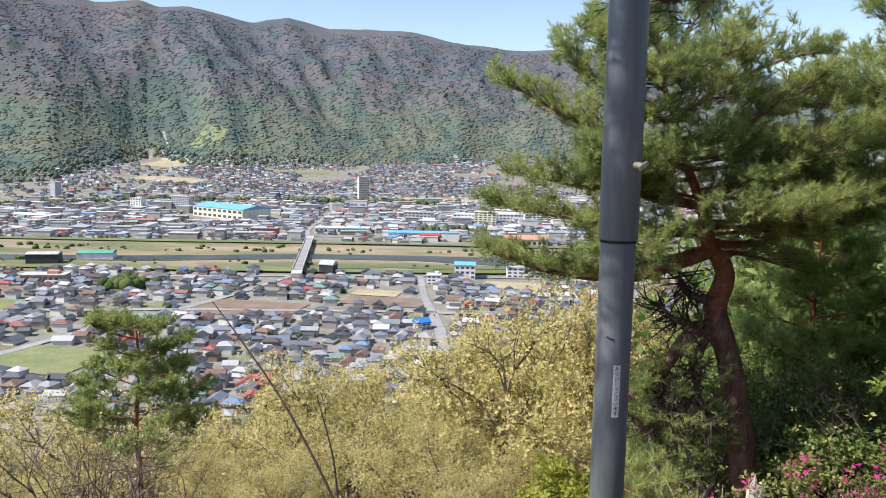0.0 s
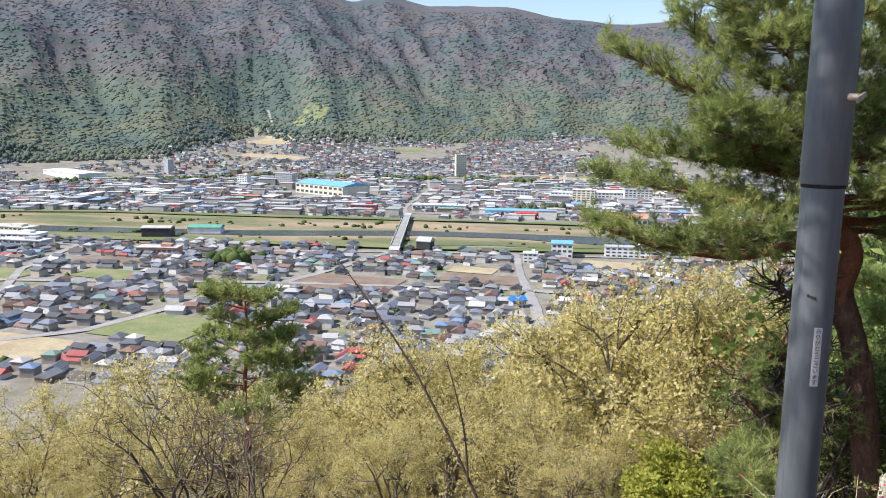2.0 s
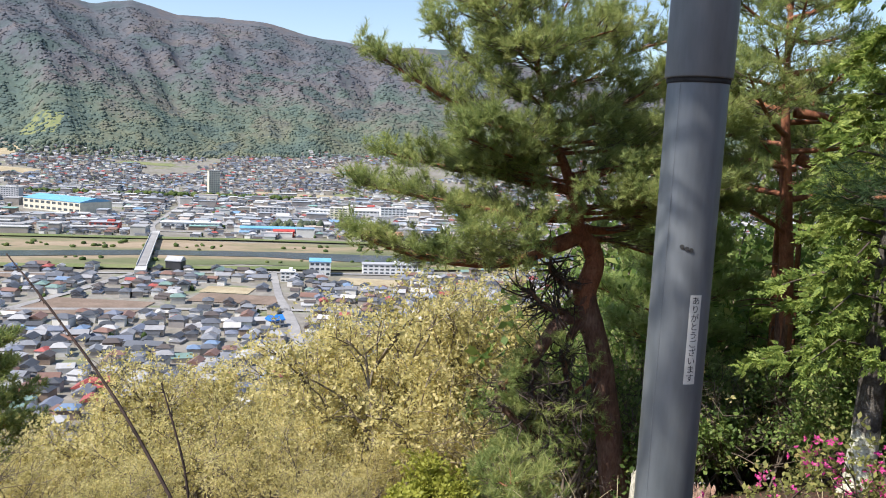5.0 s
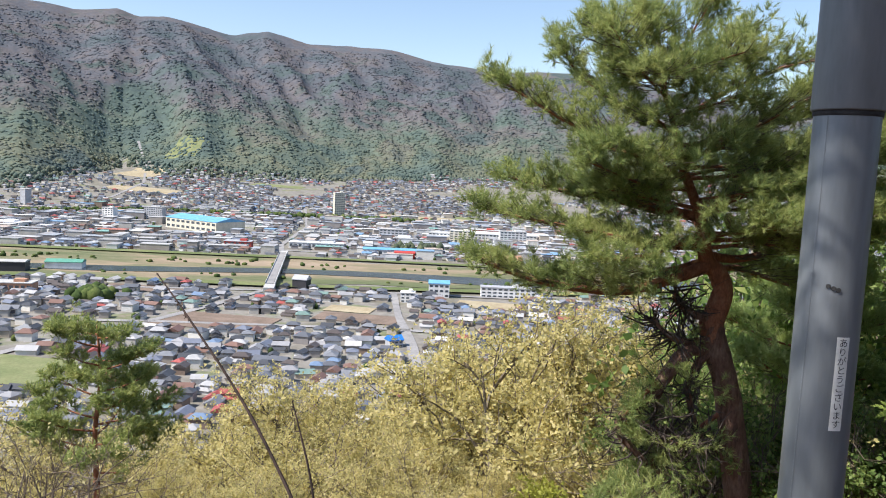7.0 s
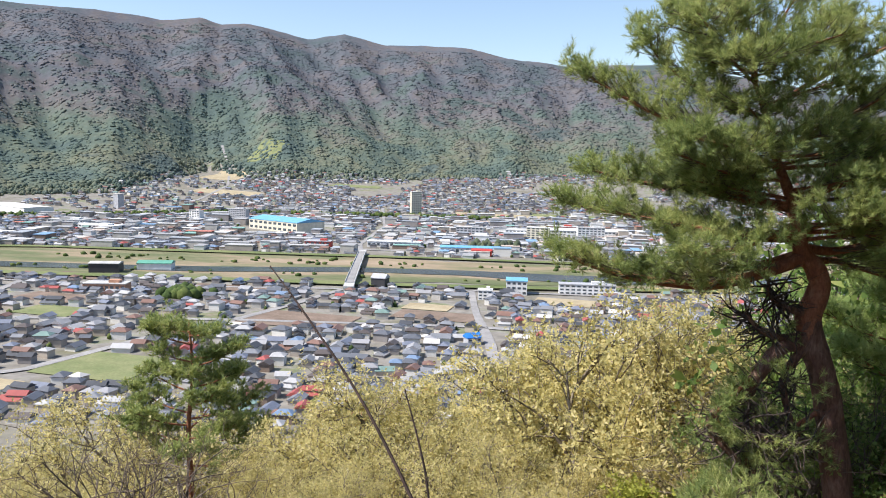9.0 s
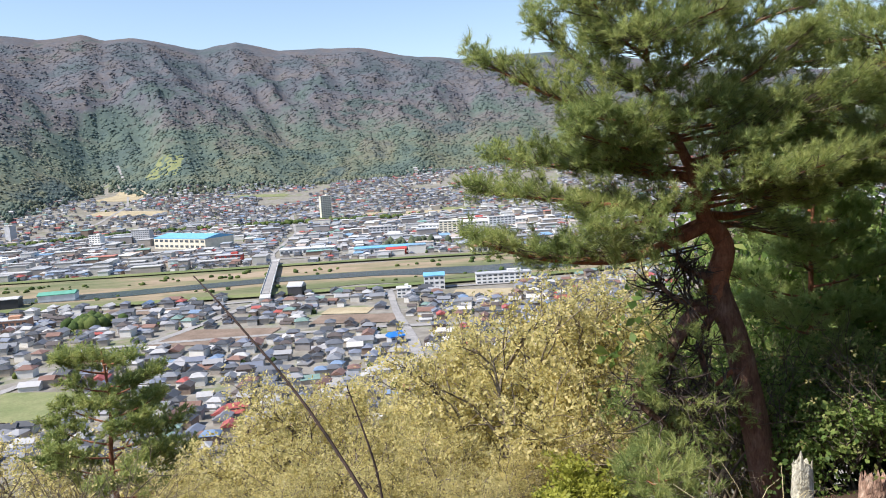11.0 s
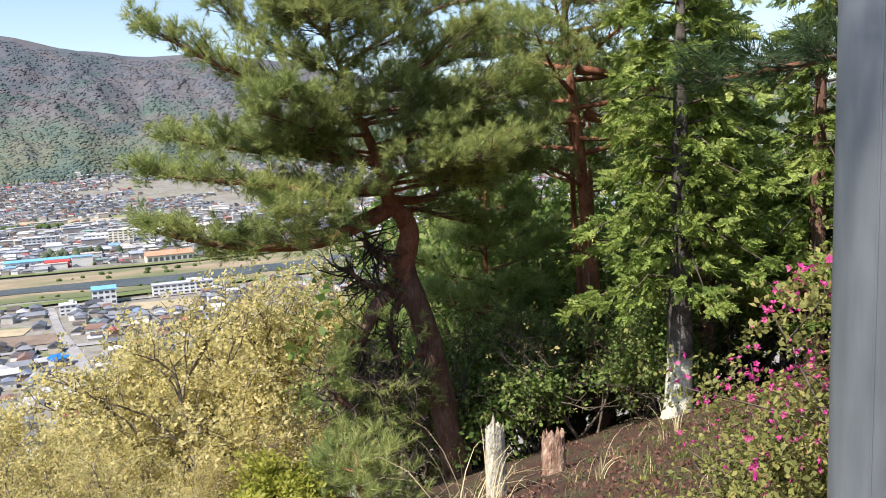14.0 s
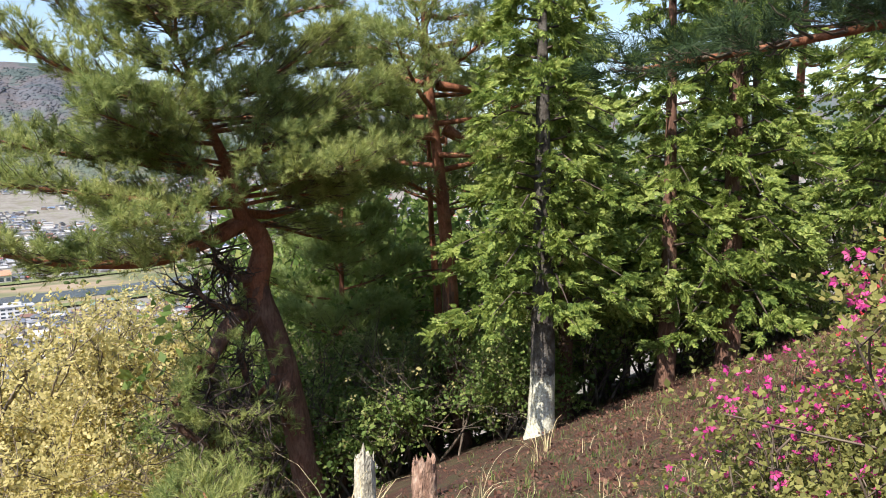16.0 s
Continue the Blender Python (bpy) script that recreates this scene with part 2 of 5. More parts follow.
def hill(x, y):
    """Hillside on which one stands."""
    u = y - 0.25 * x
    up = np.minimum(0.34 * u, 0) 
    z = -0.05 - 0.34 * np.maximum(u, 0) - up * 0.9 - 0.10 * soft(u - 5) - 0.12 * soft(u - 20, 4)
    return np.minimum(z, 45)


RIDGE_AZ = [-180, -75, -50, -38, -31, -27, -24.4, -23.1, -21.4, -19.8, -18.1, -17, -15.9, -14.7, -13.4, -11.9, -9.2, -5.8, -3.4, -1.1, 0.5, 4.3, 7, 12, 20, 32, 45, 60, 90, 180]
RIDGE_EL = [7, 8, 9.0, 8.9, 9.0, 8.65, 8.95, 8.65, 8.8, 8.5, 8.15, 7.95, 8.28, 8.45, 8.12, 7.75, 7.85, 7.65, 7.15, 6.85, 6.6, 6.63, 6.65, 5.9, 4.4, 3.4, 3.0, 4.0, 5, 7]
FLOOR = -140.0


@functools.lru_cache(maxsize=None)
def lattice(seed):
    return np.random.default_rng(seed).uniform(-1, 1, (64, 64))


def fbm(x, y, seed, octaves=5, ridged=False):
    """Sum of smooth lattice noise."""
    out, amp, tot = np.zeros_like(x), 1.0, 0.0
    for o in range(octaves):
        tab = lattice(seed + o)
        xs, ys = x * 2 ** o, y * 2 ** o
        i, j = np.floor(xs).astype(int), np.floor(ys).astype(int)
        u, v = xs - i, ys - j
        u, v = u * u * (3 - 2 * u), v * v * (3 - 2 * v)
        i0, i1, j0, j1 = i % 64, (i + 1) % 64, j % 64, (j + 1) % 64
        n = tab[i0, j0] * (1 - u) * (1 - v) + tab[i1, j0] * u * (1 - v) + tab[i0, j1] * (1 - u) * v + tab[i1, j1] * u * v
        out += amp * ((1 - 2 * np.abs(n)) if ridged else n)
        tot += amp
        amp *= 0.5
    return out / tot


def foot(az):
    """Distance at which the far mountain rises from the plain."""
    return np.interp(az, [-60, -40, -30, -24, -20, -10, 5, 20, 60], [2150, 2250, 2350, 2900, 2650, 2750, 3050, 3300, 3400])


def valley(x, y):
    d, az = np.hypot(x, y), np.degrees(np.arctan2(x, y))
    z = FLOOR + 0.085 * soft(d - 1950, 130)
    f0 = foot(az) + 130 * fbm(az / 5 + 9, d * 0, 5, 4)
    top = 4450.0
    s = np.clip((d - f0) / (top - f0), 0, 1)
    el = np.interp(az, RIDGE_AZ, RIDGE_EL) + 0.1 * fbm(az / 2.2, d * 0, 77, 4)
    zr = 1.7 + np.tan(np.radians(el)) * top
    base = FLOOR + 0.085 * soft(f0 - 1950, 130)
    fine = fbm(az * 1.4, d / 70, 91, 4)
    spur = fbm(az / 8.0 + 0.7 * s, s * 1.3 + 3, 31, 4, True) + 0.12 * fbm(az / 1.5, s * 6, 35, 3)
    rise = base + (zr - base) * (s ** 1.12) + (spur - 0.1) * 180 * np.sin(np.pi * s ** 0.85) * (0.35 + 0.8 * s) + fine * 5 * np.sin(np.pi * s)
    z = np.where(s > 0, rise, z)
    back = np.clip((d - top) / 500, 0, 1)
    return z - back * 60


def land(x, y):
    x, y = np.asarray(x, float), np.asarray(y, float)
    return np.maximum(hill(x, y), valley(x, y))


def land_at(x, y):
    return float(land(np.array([x]), np.array([y]))[0])


def build_ground():
    az = np.radians(np.concatenate([np.arange(-180, -55, 3.0), np.arange(-55, 75, 0.36), np.arange(75, 180, 3.0)]))
    r = np.concatenate([np.linspace(0.05, 6, 40), np.geomspace(6.3, 300, 70), np.linspace(310, 2000, 60), np.linspace(2015, 4450, 150), np.linspace(4480, 4950, 8)])
    A, R = np.meshgrid(az, r, indexing="ij")
    x, y = R * np.sin(A), R * np.cos(A)
    z = land(x, y)
    nearby = R < 40
    z = z + np.where(nearby, 0.05 * fbm(x * 0.9, y * 0.9, 3, 4), 0)
    v = np.stack([x, y, z], -1).reshape(-1, 3)
    na, nr = len(az), len(r)
    i, j = np.meshgrid(np.arange(na), np.arange(nr - 1), indexing="ij")
    i2 = (i + 1) % na
    f = np.stack([i * nr + j, i * nr + j + 1, i2 * nr + j + 1, i2 * nr + j], -1).reshape(-1, 4)
    me = mesh_np("ground", v, f)
    for k in ("litter", "plain", "forest"):
        me.materials.append(M[k])
    c = v[f].mean(axis=1)
    d, a = np.hypot(c[:, 0], c[:, 1]), np.degrees(np.arctan2(c[:, 0], c[:, 1]))
    on_hill = hill(c[:, 0], c[:, 1]) >= valley(c[:, 0], c[:, 1])
    idx = np.where(on_hill, 0, np.where(d < foot(a) + 40, 1, 2)).astype(np.int32)
    me.polygons.foreach_set("material_index", idx)
    me.polygons.foreach_set("use_smooth", np.ones(len(f), dtype=bool))
    return tagged(part("ground", me, None), "leaf-littered hillside above a wide inhabited valley", "ground", kind="structure")


def forest_material():
    """Far mountain woods: conifers below, leafless woods above, in patches; haze is mixed into the colours."""
    m = bpy.data.materials.new("haze_tinted_woods")
    m.use_nodes = True
    nt = m.node_tree
    b = nt.nodes["Principled BSDF"]
    g = nt.nodes.new("ShaderNodeNewGeometry")
    big = noise_node(nt, 0.0035, 6, 0.65, source="World")
    fine = noise_node(nt, 0.045, 4, 0.7, source="World")
    vor = nt.nodes.new("ShaderNodeTexVoronoi")
    vor.inputs["Scale"].default_value = 0.07
    nt.links.new(g.outputs["Position"], vor.inputs["Vector"])
    # both ramps are paled and shifted to blue to stand in for haze
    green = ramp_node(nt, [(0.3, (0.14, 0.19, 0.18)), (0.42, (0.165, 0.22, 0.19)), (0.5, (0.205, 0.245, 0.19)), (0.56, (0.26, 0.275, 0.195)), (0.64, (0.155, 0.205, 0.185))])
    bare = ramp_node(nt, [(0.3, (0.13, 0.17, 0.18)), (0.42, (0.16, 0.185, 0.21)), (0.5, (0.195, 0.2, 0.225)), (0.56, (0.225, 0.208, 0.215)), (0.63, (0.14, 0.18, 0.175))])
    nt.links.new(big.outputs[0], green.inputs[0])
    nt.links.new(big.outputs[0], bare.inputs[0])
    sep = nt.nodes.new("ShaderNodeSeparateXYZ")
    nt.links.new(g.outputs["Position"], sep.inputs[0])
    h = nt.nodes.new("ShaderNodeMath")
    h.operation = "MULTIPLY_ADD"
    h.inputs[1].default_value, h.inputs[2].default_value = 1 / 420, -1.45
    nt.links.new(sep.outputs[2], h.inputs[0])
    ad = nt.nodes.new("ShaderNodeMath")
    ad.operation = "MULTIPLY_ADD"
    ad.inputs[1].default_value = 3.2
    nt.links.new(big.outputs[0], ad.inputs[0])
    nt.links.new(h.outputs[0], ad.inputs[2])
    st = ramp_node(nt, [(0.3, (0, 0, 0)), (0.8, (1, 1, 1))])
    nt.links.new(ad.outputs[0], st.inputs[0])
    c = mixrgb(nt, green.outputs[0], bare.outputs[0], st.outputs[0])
    fr = ramp_node(nt, [(0.3, (0.2, 0.2, 0.2)), (0.7, (0.8, 0.8, 0.8))])
    nt.links.new(fine.outputs[0], fr.inputs[0])
    c = mixrgb(nt, c, fr.outputs[0], 0.25, "OVERLAY")
    tone = ramp_node(nt, [(0.0, (0.4, 0.43, 0.42)), (0.6, (0.5, 0.5, 0.49)), (1.0, (0.63, 0.61, 0.56))])
    nt.links.new(g.outputs["Random Per Island"], tone.inputs[0])
    c = mixrgb(nt, c, tone.outputs[0], 0.55, "OVERLAY")
    nt.links.new(c, b.inputs["Base Color"])
    b.inputs["Roughness"].default_value, b.inputs["Specular IOR Level"].default_value = 1.0, 0.1
    tr = nt.nodes.new("ShaderNodeBsdfTranslucent")
    nt.links.new(c, tr.inputs[0])
    mx = nt.nodes.new("ShaderNodeMixShader")
    mx.inputs[0].default_value = 0.42
    nt.links.new(b.outputs[0], mx.inputs[1])
    nt.links.new(tr.outputs[0], mx.inputs[2])
    nt.links.new(mx.outputs[0], nt.nodes["Material Output"].inputs[0])
    bp = nt.nodes.new("ShaderNodeBump")
    bp.inputs["Strength"].default_value, bp.inputs["Distance"].default_value = 0.3, 4.0
    nt.links.new(vor.outputs["Distance"], bp.inputs["Height"])
    bp.invert = True
    nt.links.new(bp.outputs[0], b.inputs["Normal"])
    return m


M["plain"] = surface("valley_floor", [(0.3, (0.16, 0.155, 0.1)), (0.45, (0.2, 0.185, 0.155)), (0.55, (0.24, 0.225, 0.2)), (0.65, (0.16, 0.18, 0.09)), (0.75, (0.25, 0.21, 0.16))], 0.018, 0.12, 0.95, bump=0, source="World", fine_mix=0.35)
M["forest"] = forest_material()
ground = build_ground()


# ---- trees ----
RNG = np.random.default_rng(11)
TUFT = needle_tuft(26, 1.2, 0.042, RNG)
TUFT_NEAR = needle_tuft(38, 1.3, 0.022, RNG)
TUFT_FAR = needle_tuft(16, 1.15, 0.085, RNG)


def limb_foliage(pts, r, rng, reach, spacing=0.17, start=0.3, lift=0.25, tuft=0.24, per=5):
    """Twigs that fan out flat from a limb, with shoots along them. Gives twig chunks, shoot places and axes."""
    pts = np.asarray(pts, float)
    seg = np.linalg.norm(np.diff(pts, axis=0), axis=1)
    cum = np.concatenate([[0], np.cumsum(seg)])
    total = cum[-1]
    twigs, pos, axis = [], [], []
    s = total * start
    side = 1
    while s < total:
        k = s / total
        p = np.array([np.interp(s, cum, pts[:, i]) for i in range(3)])
        q = np.array([np.interp(min(s + 0.1, total), cum, pts[:, i]) for i in range(3)])
        d = q - p
        if np.linalg.norm(d) < 1e-6:
            d = pts[-1] - pts[-2]
        d /= np.linalg.norm(d)
        sv = np.cross(d, (0, 0, 1.0))
        sv /= np.linalg.norm(sv) + 1e-9
        l = reach * (0.35 + 0.9 * np.sin(np.pi * min(1, 0.25 + 0.7 * k))) * rng.uniform(0.55, 1.1)
        w = d * rng.uniform(0.4, 1.0) + sv * side * rng.uniform(0.5, 1.0) + np.array([0, 0, rng.uniform(-0.1, 0.4) * lift / 0.25])
        w /= np.linalg.norm(w)
        e = p + w * l + np.array([0, 0, lift * l * 0.4])
        mid = p + w * l * 0.5 - np.array([0, 0, 0.04 * l])
        twigs.append(tube([p, mid, e], [max(0.008, r * 0.25), 0.008, 0.004], 4))
        for u in (1.0, rng.uniform(0.7, 0.9), rng.uniform(0.4, 0.65)):
            b = p + (mid - p) * 2 * u if u < 0.5 else mid + (e - mid) * (2 * u - 1)
            b = b + rng.normal(size=3) * np.array([0.1, 0.1, 0.06]) * (0.5 + l)
            twigs.append(tube([p + (b - p) * 0.5, p + (b - p) * 0.8 - np.array([0, 0, 0.02]), b], [0.007, 0.006, 0.004], 3))
            for j in range(max(3, round((per + l * 5) / 3))):
                out = w * 0.55 + np.array([0, 0, 0.6]) + rng.normal(size=3) * 0.6
                pos.append(b + out * 0.07 * rng.uniform(0, 1))
                axis.append(out)
        side = -side
        s += spacing * rng.uniform(0.6, 1.3)
    for j in range(per * 2):
        pos.append(pts[-1] + rng.normal(size=3) * 0.12)
        axis.append((pts[-1] - pts[-2]) + np.array([0, 0, 0.4]) + rng.normal(size=3) * 0.3)
    return twigs, pos, axis


def pine(name, base, trunk, limbs, label, bark=("bark", "bark_red"), reach=0.8, needle="needle", tuft=0.22, shape=TUFT, seed=1, spacing=0.17, per=5, split=None, bare=(), bare_part=0.3):
    """A pine: trunk and limbs as tapered tubes, crown of needle shoots on flat fans. Places are relative to base."""
    rng = np.random.default_rng(seed)
    root = thing(name, base, label, "pine tree")
    pts, radii = [p[:3] for p in trunk], [p[3] for p in trunk]
    cut = split or len(pts)
    part("trunk", mesh_np("trunk", *tube(pts[:cut], radii[:cut], 14, 0.09, seed)), M[bark[0]], root, smooth=True)
    if split:
        part("upper_trunk", mesh_np("upper_trunk", *tube(pts[cut - 2:], [radii[cut - 2] * .9, radii[cut - 1] * 1.06] + radii[cut:], 14, 0.06, seed)), M[bark[1]], root, "flaking red upper trunk", smooth=True)
    twigs, pos, axis = [], [], []
    for l, (r0, line, rc) in enumerate(limbs):
        n = len(line)
        rad = np.linspace(r0, max(0.012, r0 * 0.25), n)
        part("limb", mesh_np("limb", *tube(line, rad, 8, 0.08, seed + l)), M[bark[1]], root, smooth=True)
        if rc > 0:
            a, b, c = limb_foliage(line, r0, rng, rc * reach, spacing=spacing, per=per, start=bare_part)
            twigs += a
            pos += b
            axis += c
    for r0, line in bare:
        part("bare_branch", mesh_np("bare_branch", *tube(line, np.linspace(r0, r0 * 0.3, len(line)), 8, 0.12, seed)), M[bark[0]], root, smooth=True)
    if twigs:
        tagged(part("twig_mass", mesh_np("twig_mass", *join(twigs)), M["twig"], root), kind="stuff")
    pos, axis = np.array(pos), np.array(axis)
    part("crown", mesh_np("crown", *scatter(shape[0], shape[1], pos, axis, tuft * rng.uniform(0.75, 1.25, len(pos)), rng)), M[needle], root, "clumps of long green needles")
    return root


# the crooked red pine on the slope; its shape is laid out in x and z, with depth as third number
PB = Vector((6.1, 17.0, -6.4))


def pq(x, z, dy=0.0):
    k = 1.10
    return (-0.31 + (x + 0.31) * k - PB.x, dy, 1.15 + (z - 1.15) * k - PB.z)


PINE_TRUNK = [(*pq(5.75, -6.3), .36), (*pq(5.5, -5.4), .31), (*pq(5.2, -3.65), .275), (*pq(4.97, -2.5), .27), (*pq(4.7, -1.7), .27), (*pq(4.58, -1.25), .24), (*pq(4.74, -.66), .21), (*pq(4.62, -.28), .2),
              (*pq(4.38, 0), .17), (*pq(4.2, .8), .12), (*pq(3.82, 1.67), .09), (*pq(3.57, 2.5), .065), (*pq(3.3, 3.25), .045), (*pq(3.1, 4.6), .02)]
PINE_LIMBS = [
    (.15, [pq(4.5, -.1), pq(3.6, -.42, -.3), pq(2.6, -.62, -.7), pq(1.2, -.5, -.8), pq(-.05, -.12, -.8)], 1.0),
    (.10, [pq(4.4, -.05), pq(3.4, -.5, .8), pq(2.4, -.75, 1.3), pq(1.4, -.9, 1.6)], 1.0),
    (.09, [pq(4.3, .3), pq(3.2, .3, -.5), pq(1.8, .5, -.7), pq(.05, .78, -.6)], 1.0),
    (.07, [pq(4.25, .5), pq(3.0, .1, -1.2), pq(2.0, .05, -1.8)], 1.0),
    (.08, [pq(4.19, .8), pq(3, .95, .5), pq(1.6, 1.15, .6), pq(.5, 1.38, .3)], .85),
    (.07, [pq(3.9, 1.5), pq(2.8, 1.9, -.4), pq(1.4, 2.5, -.5), pq(.25, 3.15, -.4)], 1.05),
    (.06, [pq(3.75, 1.9), pq(2.9, 1.85, -1), pq(2.0, 2.0, -1.6)], 1.0),
    (.05, [pq(3.6, 2.4), pq(2.7, 2.8, .3), pq(1.8, 3.4, .5), pq(1.45, 3.9, .4)], 1.0),
    (.04, [pq(3.3, 3.2), pq(2.6, 3.6), pq(2.0, 4.3)], .9),
    (.04, [pq(3.25, 3.4), pq(3.6, 4.0, -.4), pq(3.9, 4.6, -.6)], .9),
    (.04, [pq(3.2, 3.8), pq(2.9, 4.5, .2), pq(2.7, 5.1, .2)], .8),
    (.11, [pq(4.4, .05), pq(5.2, .0, .4), pq(6.3, .3, .6), pq(7.6, .55, .5)], 1.0),
    (.08, [pq(4.19, .85), pq(5, 1.3, -.3), pq(6.2, 1.75, -.5), pq(7.3, 2.05, -.4)], 1.1),
    (.06, [pq(3.8, 1.75), pq(4.6, 2.2, .4), pq(5.9, 2.75, .6), pq(7.0, 2.9, .5)], 1.1),
    (.05, [pq(3.6, 2.5), pq(4.4, 3.1), pq(5.4, 3.6, -.3), pq(6.2, 3.8, -.3)], 1.0),
    (.09, [pq(4.6, -.2), pq(5.3, -.25, 1.0), pq(6.1, -.5, 1.8), pq(7.0, -.75, 2.2)], .8),
    (.06, [pq(4.3, .4), pq(4.6, .6, -1.1), pq(5.0, .8, -2.0)], .9),
    (.06, [pq(4.3, .4), pq(4.2, .9, 1.2), pq(4.0, 1.2, 2.2)], 1.0),
    (.05, [pq(3.7, -2.2, -.4), pq(3.2, -2.6, -.7), pq(2.9, -3.0, -.8), pq(3.2, -3.3, -.9)], .22),
    (.04, [pq(3.4, -2.6, -.4), pq(3.7, -3.0, .1), pq(3.5, -3.5, .3)], .22),
    (.05, [pq(4.9, -3.0), pq(3.8, -3.7, -.4), pq(3.0, -4.25, -.7), pq(2.6, -4.5, -.8)], .35),
]
PINE_BARE = [
    (.18, [pq(4.7, -1.75), pq(4.15, -1.75, -.2), pq(3.75, -2.15, -.4), pq(3.4, -2.6, -.5), pq(2.95, -2.95, -.6), pq(2.85, -3.3, -.6), pq(3.2, -3.7, -.6), pq(3.7, -4.1, -.5)]),
    (.105, [pq(4.6, -1.55, -.1), pq(4.1, -1.6, -.2), pq(3.7, -1.47, -.3), pq(3.38, -1.14, -.3)]),
    (.09, [pq(4.5, -1.15, -.1), pq(4.15, -1.05, -.2), pq(3.85, -.85, -.2), pq(3.78, -.5, -.2)]),
    (.11, [pq(4.6, -1.7, -.1), pq(4.2, -2.3, -.2), pq(4.3, -3.0, -.2), pq(4.6, -3.6, -.3)]),
    (.04, [pq(3.9, -1.95, -.3), pq(3.5, -3.0, -.5), pq(3.9, -3.5, -.6), pq(4.6, -3.2, -.5)]),
    (.03, [pq(3.0, -2.9, -.6), pq(3.8, -3.35, -.9), pq(4.4, -3.4, -.8)]),
]
filler = np.random.default_rng(77)
for i in range(8):                        # short boughs that screen the upper trunk
    zz = 1.1 + i * .38
    xx = np.interp(zz, [-.3, .8, 1.67, 2.5, 3.25, 4.6], [4.62, 4.2, 3.82, 3.57, 3.3, 3.1])
    sx = (-1) ** i * filler.uniform(.5, 1.2)
    PINE_LIMBS.append((.04, [pq(xx, zz), pq(xx + sx * .5, zz + .15, -.7), pq(xx + sx, zz + .3, -1.5)], .95))
for i in range(11):                       # further boughs all round the trunk
    zz = filler.uniform(.2, 4.2)
    xx = np.interp(zz, [-.3, .8, 1.67, 2.5, 3.25, 4.6], [4.62, 4.2, 3.82, 3.57, 3.3, 3.1])
    an = i * 2.4 + filler.uniform(-.4, .4)
    ln = filler.uniform(1.8, 3.5) * (1 - .1 * max(0, zz - 2))
    cx, cy = math.cos(an) * ln, math.sin(an) * ln * .8
    PINE_LIMBS.append((.045, [pq(xx, zz), pq(xx + cx * .5, zz + .15, cy * .5), pq(xx + cx, zz + filler.uniform(.1, .6), cy)], 1.0))
for zz, x1, z1, dy in ((.35, 7.2, 1.15, -.9), (.9, 6.6, 1.45, .9), (1.5, 6.9, 2.4, -1.0), (2.1, 6.0, 3.2, -.8), (.2, 2.2, .3, .9), (1.3, 1.9, 1.7, -1.3), (2.9, 4.9, 4.3, .6)):
    xx = np.interp(zz, [-.3, .8, 1.67, 2.5, 3.25, 4.6], [4.62, 4.2, 3.82, 3.57, 3.3, 3.1])
    PINE_LIMBS.append((.05, [pq(xx, zz), pq(xx + (x1 - xx) * .45, zz + (z1 - zz) * .35 - .1, dy * .6), pq(x1, z1, dy)], 1.05))
tree_root = pine("red_pine", PB, PINE_TRUNK, PINE_LIMBS, "crooked old red pine with twisted trunk on the slope", split=6, seed=5, bare=PINE_BARE, reach=1.0, spacing=0.1, per=12, tuft=0.2, bare_part=0.18)


def dead_tangle():
    """Snarl of dead twigs, and a few dark shoots, under the crook of the pine."""
    rng = np.random.default_rng(19)
    ch, pos, axis = [], [], []
    for line_r, line in PINE_BARE:
        a = np.array(line)
        for k in range(44):
            t = rng.uniform(.25, 1) * (len(a) - 1)
            i = min(int(t), len(a) - 2)
            p = a[i] + (a[i + 1] - a[i]) * (t - i)
            d = rng.normal(size=3) * np.array([1, .7, .8]) + np.array([-.15, 0, -.3])
            d /= np.linalg.norm(d)
            l = rng.uniform(.4, 1.1)
            run = [p]
            for q in range(4):
                d = d + rng.normal(size=3) * .45
                d /= np.linalg.norm(d)
                run.append(run[-1] + d * l / 4)
            ch.append(tube(run, [.026, .021, .016, .011, .006], 4))
            for q in range(2):
                b = run[2 + q]
                ch.append(tube([b, b + rng.normal(size=3) * .12, b + rng.normal(size=3) * .26], [.009, .006, .003], 3))
            if p[2] + PB.z < -1.5 and rng.random() < .12:
                for q in range(9):
                    pos.append(run[-1] + rng.normal(size=3) * .12)
                    axis.append(d + np.array([0, 0, .3]) + rng.normal(size=3) * .6)
    tagged(part("dead_twig_mass", mesh_np("dead_twig_mass", *join(ch)), M["dead_wood"], tree_root, "snarl of dead grey twigs"), kind="stuff")
    part("low_needles", mesh_np("low_needles", *scatter(TUFT[0], TUFT[1], np.array(pos), np.array(axis), .22 * rng.uniform(.8, 1.2, len(pos)), rng)), M["needle"], tree_root, "tufts of needles on low dead branches")


dead_tangle()


